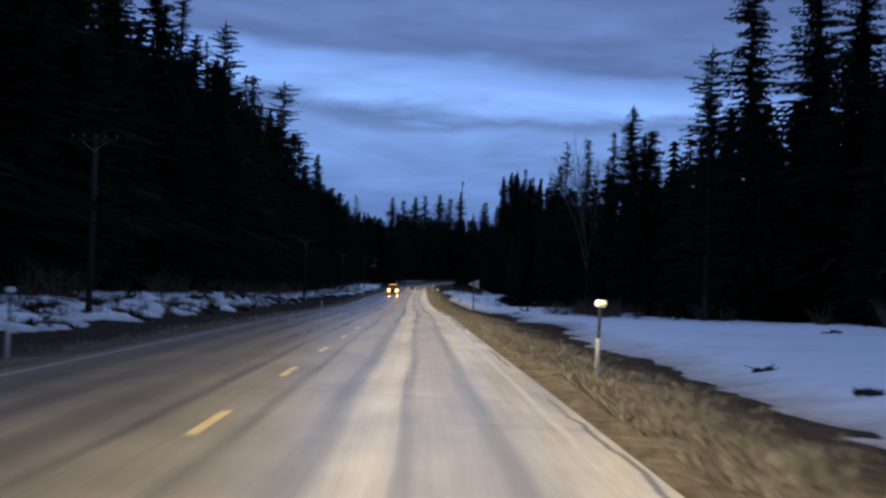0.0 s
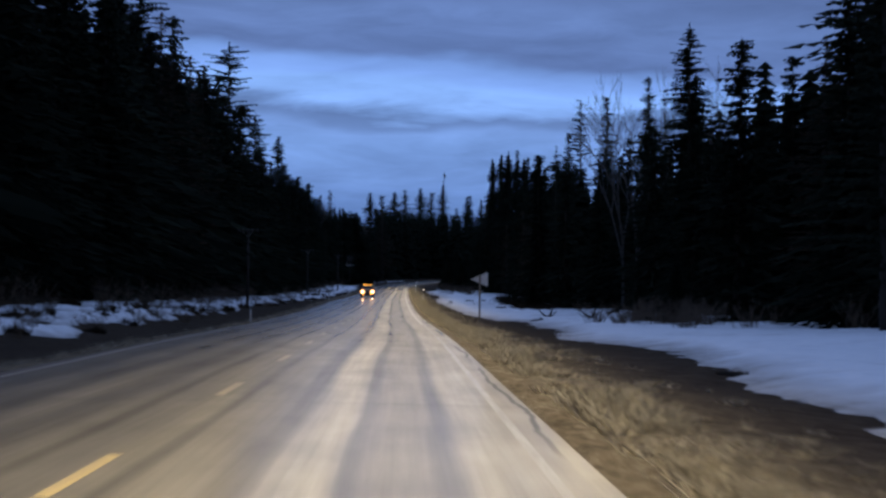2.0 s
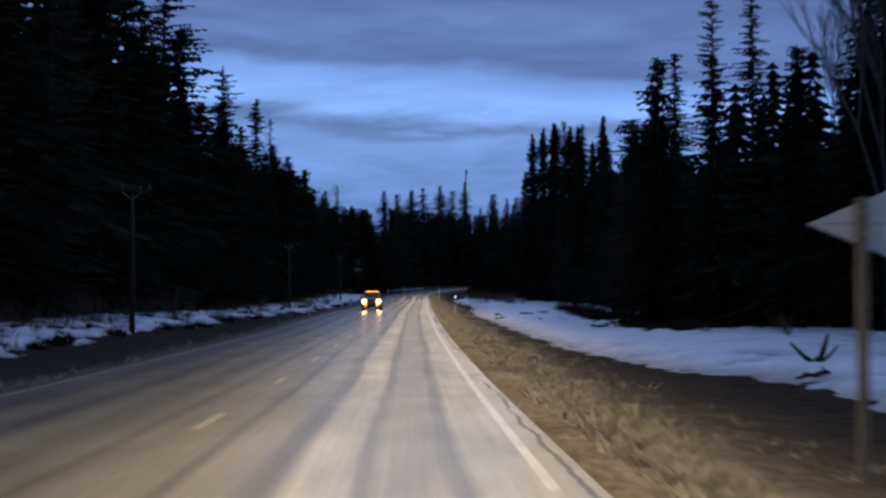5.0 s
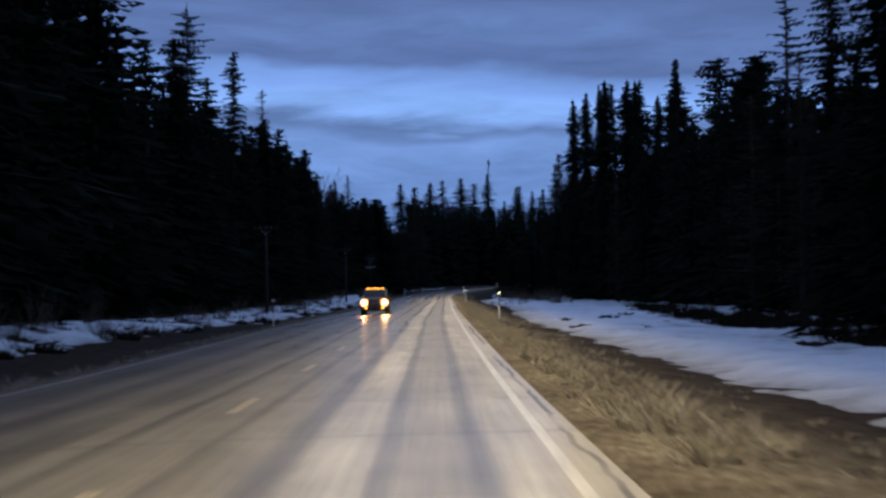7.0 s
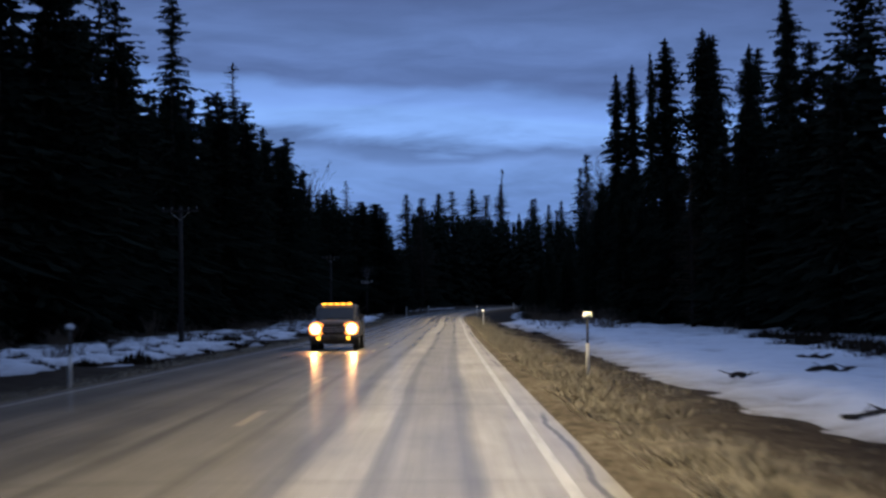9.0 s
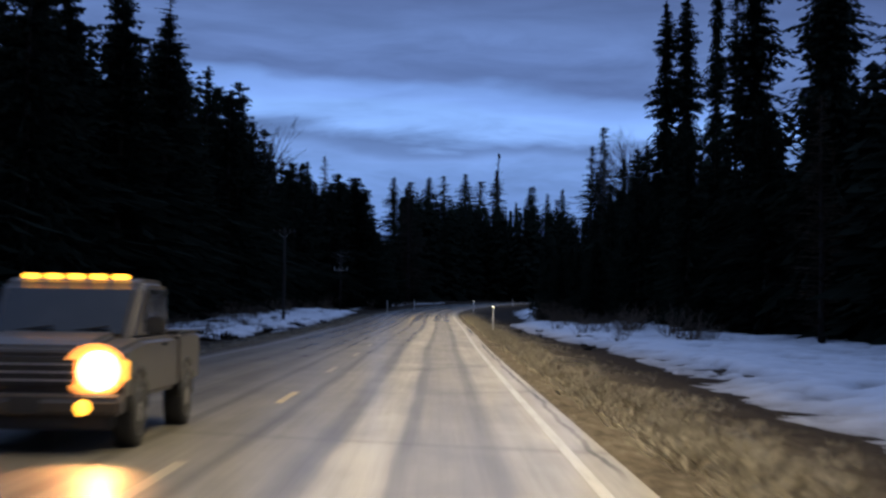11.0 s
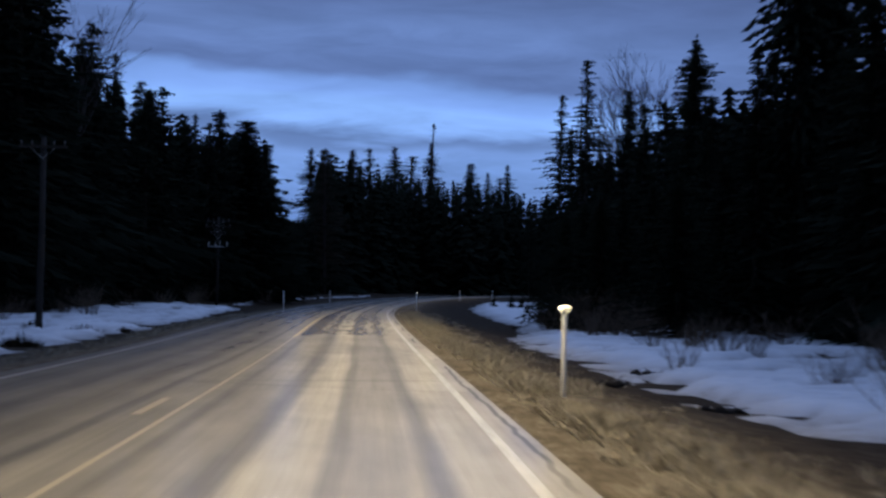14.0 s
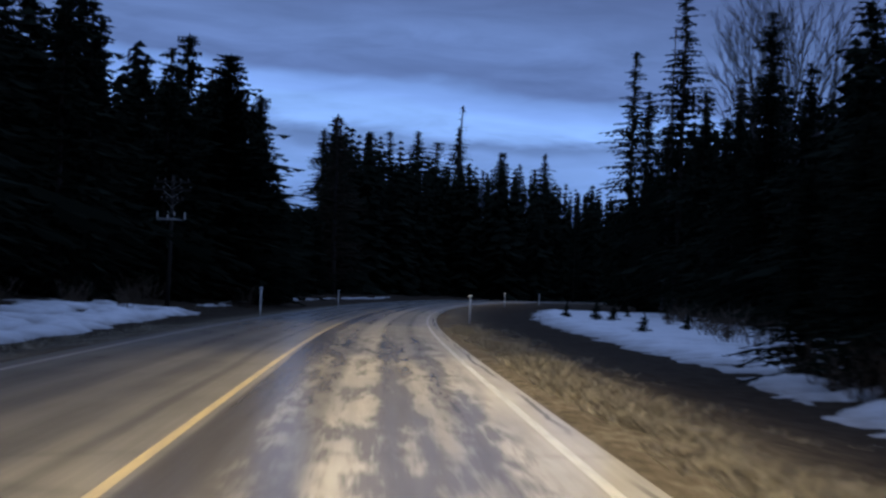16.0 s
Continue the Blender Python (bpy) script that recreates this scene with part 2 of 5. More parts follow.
    # sealed cracks across the lane
    cross = n.noise(n.combine(n.math("MULTIPLY", o, 0.02), n.math("MULTIPLY", s, 0.06), 21.0), 1.0, 2.0, 0.4)
    gap = n.math("ABSOLUTE", n.math("SUBTRACT", cross, 0.56))
    c = n.mix(n.ramp(gap, [(0.0, 0.35), (0.004, 0.0)]), c, (0.05, 0.05, 0.05))
    c = n.mix(1.0, c, (1.03, 0.965, 0.83), "MULTIPLY")
    n.put(b.inputs["Base Color"], c)
    n.put(b.inputs["Roughness"], n.ramp(streak, [(0.3, 0.44), (0.7, 0.60)]))
    b.inputs["Specular IOR Level"].default_value = 0.12
    # clear coat dims the far road at low angles, standing in for beam fall-off
    b.inputs["Coat Weight"].default_value = 0.85
    b.inputs["Coat Roughness"].default_value = 0.16
    b.inputs["Coat IOR"].default_value = 1.09
    bump(n, b, grit, 0.25, 0.004)
    return m


def ground_material():
    m, n, b = material("thawed_verge")
    p = n.add("ShaderNodeTexCoord").outputs["Object"]
    big, mid, fine = n.noise(p, 0.35, 4.0), n.noise(p, 2.2, 4.0), n.noise(p, 22.0, 3.0)
    earth = n.ramp(mid, [(0.3, (0.020, 0.014, 0.010)), (0.7, (0.060, 0.045, 0.031))])
    tuft = n.noise(n.scaled(p, 7.0, 2.5, 3.0), 1.0, 4.0, 0.6)
    straw = n.ramp(n.math("ADD", n.math("MULTIPLY", tuft, 0.6), n.math("MULTIPLY", fine, 0.4)), [(0.36, (0.070, 0.056, 0.040)), (0.50, (0.17, 0.147, 0.110)), (0.66, (0.34, 0.302, 0.236))])
    grown = n.add("ShaderNodeAttribute", attribute_name="grown").outputs["Fac"]
    cover = n.math("MULTIPLY", grown, n.ramp(n.math("ADD", n.math("MULTIPLY", big, 0.65), n.math("MULTIPLY", mid, 0.35)), [(0.34, 0.30), (0.60, 1.0)]))
    c = n.mix(cover, earth, straw)
    n.put(b.inputs["Base Color"], c)
    b.inputs["Roughness"].default_value = 0.95
    b.inputs["Specular IOR Level"].default_value = 0.04
    bump(n, b, n.math("ADD", mid, fine), 0.4, 0.05)
    return m


def snow_material():
    m, n, b = material("old_snow")
    p = n.add("ShaderNodeTexCoord").outputs["Object"]
    big, mid, fine = n.noise(p, 0.5, 4.0), n.noise(p, 3.0, 4.0), n.noise(p, 30.0, 3.0)
    c = n.ramp(mid, [(0.28, (0.80, 0.84, 0.90)), (0.60, (0.92, 0.94, 0.98))])
    dirt = n.ramp(n.math("ADD", n.math("MULTIPLY", big, 0.6), n.math("MULTIPLY", fine, 0.4)), [(0.60, 0.0), (0.72, 0.45)])
    thin = n.add("ShaderNodeAttribute", attribute_name="thin").outputs["Fac"]
    c = n.mix(dirt, c, (0.30, 0.27, 0.23))
    grime = n.math("MULTIPLY", n.math("POWER", thin, 1.25), n.ramp(n.math("ADD", n.math("MULTIPLY", mid, 0.5), n.math("MULTIPLY", fine, 0.5)), [(0.30, 0.35), (0.62, 1.0)]))
    n.put(b.inputs["Base Color"], n.mix(grime, c, (0.16, 0.14, 0.12)))
    b.inputs["Roughness"].default_value = 0.7
    bump(n, b, n.math("ADD", mid, n.math("MULTIPLY", fine, 0.3)), 0.5, 0.08)
    return m


def paint_material(name, colour, worn):
    """Road paint, scuffed through to the asphalt."""
    m, n, b = material(name)
    p = n.add("ShaderNodeTexCoord").outputs["Object"]
    patch = n.noise(n.scaled(p, 7.0, 0.55, 1.0), 1.0, 5.0, 0.7)
    grit = n.noise(p, 45.0, 2.0)
    f = n.math("ADD", n.math("MULTIPLY", patch, 0.7), n.math("MULTIPLY", grit, 0.3))
    n.put(b.inputs["Base Color"], n.mix(n.ramp(f, [(worn - 0.18, 0.35), (worn + 0.06, 1.0)]), (0.24, 0.225, 0.20), colour))
    b.inputs["Roughness"].default_value = 0.6
    # same coat as the asphalt, so far paint dims like a fading beam
    b.inputs["Coat Weight"].default_value = 0.85
    b.inputs["Coat Roughness"].default_value = 0.16
    b.inputs["Coat IOR"].default_value = 1.09
    return m


def foliage_material(name, low, high):
    m, n, b = material(name)
    f = n.add("ShaderNodeNewGeometry").outputs["Random Per Island"]
    tree = n.add("ShaderNodeObjectInfo").outputs["Random"]
    c = n.mix(f, low, high)
    c = n.mix(1.0, c, n.ramp(tree, [(0.0, 0.7), (1.0, 1.2)]), "MULTIPLY")
    n.put(b.inputs["Base Color"], c)
    b.inputs["Roughness"].default_value = 1.0
    b.inputs["Specular IOR Level"].default_value = 0.01
    return m


def glow(name, colour, strength):
    m, n, b = material(name)
    b.inputs["Base Color"].default_value = (*colour, 1)
    b.inputs["Emission Color"].default_value = (*colour, 1)
    b.inputs["Emission Strength"].default_value = strength
    return m


ASPHALT, GROUND, SNOW = road_material(), ground_material(), snow_material()
WHITE_PAINT = paint_material("white_road_paint", (0.58, 0.56, 0.52), 0.50)
FADED_WHITE = paint_material("faded_white_road_paint", (0.46, 0.44, 0.41), 0.57)
FADED_DIM_YELLOW = paint_material("faded_dim_yellow_road_paint", (0.37, 0.32, 0.22), 0.57)
YELLOW_PAINT = paint_material("yellow_road_paint", (0.62, 0.48, 0.22), 0.54)
NEEDLES = foliage_material("dark_needles", (0.008, 0.011, 0.008), (0.018, 0.023, 0.016))
LARCH = foliage_material("bare_larch_twigs", (0.03, 0.024, 0.018), (0.055, 0.042, 0.030))
BARK = surface("rough_bark", (0.014, 0.011, 0.009), (0.036, 0.029, 0.023), 3.0, 0.95, 0.0, 25.0, 0.8)
GREY_BARK = surface("grey_bark", (0.030, 0.027, 0.024), (0.075, 0.068, 0.062), 3.0, 0.9, 0.0, 25.0, 0.6)
TWIGS = surface("brown_twigs", (0.060, 0.042, 0.028), (0.13, 0.092, 0.060), 6.0, 0.9, 0.0, 30.0, 0.3)
SCRUB = foliage_material("dead_scrub", (0.016, 0.012, 0.009), (0.050, 0.038, 0.026))
POLE_WOOD = surface("weathered_pole_wood", (0.012, 0.010, 0.008), (0.034, 0.028, 0.023), 1.5, 0.9, 0.0, 30.0, 0.6)
SIGN_WOOD = surface("grey_sign_post_wood", (0.11, 0.095, 0.08), (0.21, 0.185, 0.155), 2.0, 0.9, 0.0, 30.0, 0.5)
STRAW = foliage_material("dry_grass_straw", (0.22, 0.195, 0.148), (0.52, 0.465, 0.360))
POST_WHITE = surface("weathered_white_post", (0.55, 0.54, 0.50), (0.78, 0.77, 0.73), 6.0, 0.6)
POST_DARK = surface("dark_grey_post", (0.06, 0.06, 0.062), (0.12, 0.12, 0.12), 6.0, 0.6)
REFLECTOR = surface("mirror_facet", (0.88, 0.89, 0.90), (0.95, 0.95, 0.95), 60.0, 0.20, 1.0, 60.0, 0.02)
ALUMINIUM = surface("bare_sign_aluminium", (0.52, 0.52, 0.50), (0.70, 0.69, 0.66), 5.0, 0.45, 0.6, 40.0, 0.1)
GALVANISED = surface("galvanised_steel", (0.28, 0.28, 0.27), (0.42, 0.42, 0.41), 6.0, 0.5, 0.7)
PORCELAIN = surface("glazed_insulator", (0.10, 0.085, 0.075), (0.20, 0.18, 0.16), 9.0, 0.25)
CAR_PAINT = surface("dusty_silver_paint", (0.05, 0.045, 0.042), (0.08, 0.075, 0.07), 2.0, 0.35, 0.4, 60.0, 0.05)
RUBBER = surface("tyre_rubber", (0.015, 0.015, 0.015), (0.03, 0.03, 0.03), 8.0, 0.85)
BLACK_TRIM = surface("black_plastic_trim", (0.012, 0.012, 0.012), (0.03, 0.03, 0.03), 6.0, 0.6)
RIM = surface("alloy_rim", (0.35, 0.35, 0.36), (0.5, 0.5, 0.5), 8.0, 0.35, 0.9)
GLASS_DARK = surface("tinted_windscreen_glass", (0.01, 0.012, 0.014), (0.02, 0.022, 0.025), 3.0, 0.06)
HEADLAMP = glow("lit_headlamp", (1.0, 0.62, 0.30), 6.0)
HALO_RING = glow("headlamp_halo_ring", (1.0, 0.34, 0.07), 1.6)
AMBER_GLOW = glow("amber_glow", (1.0, 0.45, 0.04), 4.0)


# ---- mesh tools ----
def mesh_of(name, verts, faces, mat, smooth=False):
    me = bpy.data.meshes.new(name)
    me.from_pydata([tuple(v) for v in verts], [], faces)
    me.materials.append(mat)
    if smooth:
        me.shade_smooth()
    me.update()
    return me


def part(name, me, parent, label=""):
    """Links a mesh as one object under a thing or a part."""
    ob = new(name, me)
    ob.parent = parent
    if label:
        ob["label"] = label
    return ob


def bm_mesh(name, bm, mat, smooth=False):
    me = bpy.data.meshes.new(name)
    bm.to_mesh(me)
    bm.free()
    me.materials.append(mat)
    if smooth:
        me.shade_smooth()
    return me


def box(name, mat, size, where=(0, 0, 0), edge=0.01, turn=None):
    """A bevelled block, size along x, y, z, about its middle."""
    bm = bmesh.new()
    bmesh.ops.create_cube(bm, size=1.0)
    bmesh.ops.scale(bm, vec=size, verts=bm.verts)
    if edge:
        bmesh.ops.bevel(bm, geom=bm.edges[:], offset=edge, segments=2, affect="EDGES")
    if turn is not None:
        bmesh.ops.transform(bm, matrix=turn, verts=bm.verts)
    bmesh.ops.translate(bm, vec=where, verts=bm.verts)
    return bm_mesh(name, bm, mat)


def tube(points, radii, sides=7, cap=True):
    """Vertices and faces of a tapered tube through the points."""
    v, f = [], []
    pts = [Vector(p) for p in points]
    for i, p in enumerate(pts):
        d = (pts[min(i + 1, len(pts) - 1)] - pts[max(i - 1, 0)]).normalized()
        a = d.orthogonal().normalized()
        b = d.cross(a)
        for k in range(sides):
            w = 2 * math.pi * k / sides
            v.append(p + (a * math.cos(w) + b * math.sin(w)) * radii[i])
    for i in range(len(pts) - 1):
        for k in range(sides):
            k2 = (k + 1) % sides
            f.append((i * sides + k, i * sides + k2, (i + 1) * sides + k2, (i + 1) * sides + k))
    if cap:
        f.append(tuple(range(sides - 1, -1, -1)))
        f.append(tuple((len(pts) - 1) * sides + k for k in range(sides)))
    return v, f


def join(pieces):
    v, f = [], []
    for pv, pf in pieces:
        n = len(v)
        v.extend(pv)
        f.extend(tuple(i + n for i in face) for face in pf)
    return v, f


def lathe(profile_rz, sides=16):
    """A turned shape from (radius, height) pairs."""
    v, f = [], []
    for r, z in profile_rz:
        for k in range(sides):
            w = 2 * math.pi * k / sides
            v.append(Vector((r * math.cos(w), r * math.sin(w), z)))
    for i in range(len(profile_rz) - 1):
        for k in range(sides):
            k2 = (k + 1) % sides
            f.append((i * sides + k, i * sides + k2, (i + 1) * sides + k2, (i + 1) * sides + k))
    f.append(tuple(range(sides - 1, -1, -1)))
    f.append(tuple((len(profile_rz) - 1) * sides + k for k in range(sides)))
    return v, f


# ---- ground, road, snow ----
def build_ground():
    ss = np.concatenate([np.arange(-100, 480, 2.0), np.arange(480, 700, 5.0), np.arange(700, 1600, 25.0)])
    right = [4.1, 4.5, 4.75, 5.1, 5.5, 5.9, 6.4, 6.9, 7.4, 8, 8.7, 9.5, 10.5, 12, 13.5, 15, 17, 19, 22, 26, 32, 40, 52, 70, 100, 150, 230, 400]
    os = [-o for o in reversed(right)] + [0.0] + right
    grown = []
    verts, faces = [], []
    for s in ss:
        for o in os:
            h = -0.12 if abs(o) < 4.2 else profile(s, o)
            verts.append(at(s, o, h))
            grown.append(float(np.interp(abs(o), [4.4, 5.05, 5.7, 6.6, 8.0, 9.5], [0.55, 0.9, 0.8, 0.28, 0.12, 0.05])))
    w = len(os)
    for i in range(len(ss) - 1):
        for j in range(w - 1):
            faces.append((i * w + j, i * w + j + 1, (i + 1) * w + j + 1, (i + 1) * w + j))
    me = mesh_of("ground", verts, faces, GROUND, True)
    me.attributes.new("grown", "FLOAT", "POINT").data.foreach_set("value", grown)
    ob = new("ground", me)
    tagged(ob, "brown thawed ground with dead grass along the highway", "ground", kind="structure")


def build_road():
    ss = np.arange(-80, 860, 2.0)
    os = [-4.62, -4.5, -4.0, -3, -2, -1, 0, 1, 2, 3, 3.85, 4.3, 4.42]
    verts, faces, uv = [], [], []
    for s in ss:
        for j, o in enumerate(os):
            ragged = 0.10 * fnoise(s * 0.35, o, 9.0) if j in (0, len(os) - 1) else 0.0
            h = -0.010 * abs(o) - (0.14 if j in (0, len(os) - 1) else 0.0)
            verts.append(at(s, o + ragged, h))
            uv.append((o, s))
    w = len(os)
    for i in range(len(ss) - 1):
        for j in range(w - 1):
            faces.append((i * w + j, i * w + j + 1, (i + 1) * w + j + 1, (i + 1) * w + j))
    me = mesh_of("road", verts, faces, ASPHALT, False)
    layer = me.uv_layers.new(name="lane")
    for loop in me.loops:
        layer.data[loop.index].uv = uv[loop.vertex_index]
    road = tagged(new("road", me), "worn grey two-lane highway asphalt with dried salt streaks", "road", kind="structure")
    return road


def stripe(name, mat, s0, s1, o0, o1, step=2.0):
    """A painted band between two offsets, following the road."""
    ss = list(np.arange(s0, s1, step)) + [s1]
    verts, faces = [], []
    for s in ss:
        for o in (o0, o1):
            verts.append(at(s, o, -0.010 * abs(o) + 0.005))
    for i in range(len(ss) - 1):
        faces.append((2 * i, 2 * i + 1, 2 * i + 3, 2 * i + 2))
    return mesh_of(name, verts, faces, mat)


def build_markings(road):
    part("edge_line", stripe("edge_line", FADED_WHITE, -80, 138, 3.80, 3.90), road, "faded white edge line")
    part("edge_line", stripe("edge_line", WHITE_PAINT, 138, 860, 3.79, 3.91), road, "scuffed white edge line")
    part("edge_line", stripe("edge_line", FADED_WHITE, -80, 860, -4.12, -3.98), road, "faded white edge line")
    part("centre_line", stripe("centre_line", FADED_DIM_YELLOW, 352, 398, -0.04, 0.03), road, "faded solid yellow line")
    part("centre_line", stripe("centre_line", YELLOW_PAINT, 398, 860, -0.05, 0.06), road, "solid yellow line")
    for i in range(-7, 30):
        end = float(np.interp(i, [-7, 0, 3, 8, 9, 18, 23, 30], [-59, 19.4, 52.4, 111.8, 124.1, 232.7, 295.9, 376.0]))
        o = float(np.interp(end, [0, 90, 112, 140, 180, 300, 325, 350, 380], [0, -0.05, -0.24, -0.24, -0.08, 0.05, 0.0, -0.42, -0.48]))
        # worn dashes; most are also painted duller for light lost with distance
        part("centre_dash", stripe("centre_dash", YELLOW_PAINT if end < 70 or 284 < end < 300 else FADED_DIM_YELLOW, end - 3.2, end, o - 0.065, o + 0.06), road, "worn yellow dash")


EDGE_RIGHT = [(0, 34), (108, 32), (126, 24), (150, 20.5), (172, 22), (196, 22.5), (212, 17.5), (236, 15.5), (258, 18), (282, 22), (300, 24), (325, 20), (360, 18.5), (430, 17.5), (445, 20), (480, 23), (520, 25), (560, 22), (620, 19.5), (900, 19.5)]
EDGE_LEFT = [(0, 18.5), (480, 18.5), (510, 15.0), (900, 15.0)]


SNOW_RIGHT = [(0, 8.2), (21, 8.3), (31, 8.7), (45, 9.1), (57, 9.3), (70, 9.0), (81, 9.6), (101, 11.2), (113, 10.2), (124, 10.0), (138, 11.1), (164, 11.2), (180, 8.9), (193, 8.5), (210, 8.4), (240, 8.1), (250, 7.8), (270, 8.1), (300, 8.8), (316, 9.4), (340, 9.6), (350, 9.5), (362, 8.7), (375, 8.5), (387, 8.6), (393, 8.1), (408, 8.4), (415, 9.4), (432, 11.2), (449, 11.5), (700, 11.6)]
SNOW_LEFT = [(0, 10.0), (49, 10.2), (69, 10.5), (143, 11.3), (190, 11.3), (245, 11.2), (270, 10.3), (282, 9.2), (317, 8.7), (351, 8.6), (398, 7.8), (435, 8.1), (460, 9.2), (495, 10.4), (520, 12.5), (700, 13.0)]


def edge_offset(s, side):
    """How far from the centre line the forest begins."""
    return float(np.interp(s, *zip(*(EDGE_RIGHT if side > 0 else EDGE_LEFT))))


def snow_depth(s, o):
    """How far the snow stands over the ground; below zero there is none."""
    a = abs(o)
    n1 = fnoise(s * 0.10, o * 0.14, 31.0)
    n2 = fnoise(s * 0.40, o * 0.60, 37.0)
    n3 = fnoise(s * 1.1, o * 1.5, 41.0)
    if o > 0:
        rough = float(np.interp(s, [130, 150, 175, 190, 270, 300, 330, 420, 440], [0.15, 1, 1, 0.3, 0.35, 0.8, 1.9, 1.9, 0.6]))
        n4 = fnoise(s * 2.6, o * 2.6, 49.0)
        edge = float(np.interp(s, *zip(*SNOW_RIGHT))) - 0.15 + 0.5 * fnoise(s * 0.12, 0.0, 43.0) + 0.5 * fnoise(s * 0.45, o * 0.45, 44.0) + 0.45 * fnoise(s * 1.2, o * 1.2, 45.0) + 0.3 * n4
        inside = min(1.0, max(0.0, (a - edge) / 3.5))
        t = min(0.28, (a - edge) * 0.13) + inside * (0.09 * n1 + 0.07 * n2 + 0.035 * n3) + 0.012 * n4
        t -= rough * (0.85 * max(0.0, n2 + 0.45 * n3 - 0.06))
        far = min(1.0, max(0.0, (a - edge_offset(s, 1) + 6.0) / 5.0))
        t -= far * float(np.interp(s, [425, 440], [1.0, 0.25])) * (0.05 + 0.8 * max(0.0, n2 + 0.5 * n3 + 0.05))
    else:
        n2 = fnoise(s * 0.17, o * 0.75, 37.0)
        n5 = fnoise(s * 0.55, o * 0.9, 71.0)
        n6 = fnoise(s * 1.7, o * 1.9, 73.0)
        edge = float(np.interp(s, *zip(*SNOW_LEFT))) - 0.3 + 0.8 * fnoise(s * 0.09, 0.0, 47.0) + 0.9 * n2 + 0.5 * n5 + 0.3 * n6
        broken = float(np.interp(s, [0, 60, 380, 410], [0.6, 1.0, 1.0, 0.35]))
        t = min(0.30, (a - edge) * 0.24) + 0.10 * n1 + 0.22 * n5 + 0.10 * n6 - 0.02
        t -= broken * (2.0 * max(0.0, n2 + 0.5 * n3 - 0.02) + 3.0 * max(0.0, n5 + 0.7 * n6 - 0.06))
        t -= max(0.0, (a - 15.0) / 4.0) * 0.3
        t -= float(np.interp(s, [488, 505], [0.0, 0.45])) * max(0.0, a - edge - 0.8)
    return t


def build_snow(side):
    ss = np.arange(0, 560, 0.6) if side > 0 else np.arange(10, 620, 0.6)
    thin = []
    os = list(np.arange(6.6, 14.4, 0.36)) + list(np.arange(14.4, 23, 0.6)) + ([24, 25.2, 26.5, 28, 30, 32, 34] if side > 0 else [])
    verts, faces = [], []
    for s in ss:
        for o in os:
            t = max(-0.15, min(0.48, snow_depth(s, side * o)))
            verts.append(at(s, side * o, profile(s, side * o) + t))
            thin.append(max(0.0, min(1.0, 1.0 - (t + 0.07 * fnoise(s * 0.7, o * 0.9, 61.0) + 0.05 * fnoise(s * 2.3, o * 2.0, 63.0)) / 0.27)))
    w = len(os)
    for i in range(len(ss) - 1):
        for j in range(w - 1):
            f = (i * w + j, i * w + j + 1, (i + 1) * w + j + 1, (i + 1) * w + j)
            faces.append(f if side > 0 else f[::-1])
    me = mesh_of("snow_bank", verts, faces, SNOW, True)
    me.attributes.new("thin", "FLOAT", "POINT").data.foreach_set("value", thin)
    ob = new("snow_bank", me)
    tagged(ob, "patchy old snow lying beside the highway", "snow", kind="stuff")


build_ground()
ROAD = build_road()
build_markings(ROAD)
build_snow(1)
build_snow(-1)


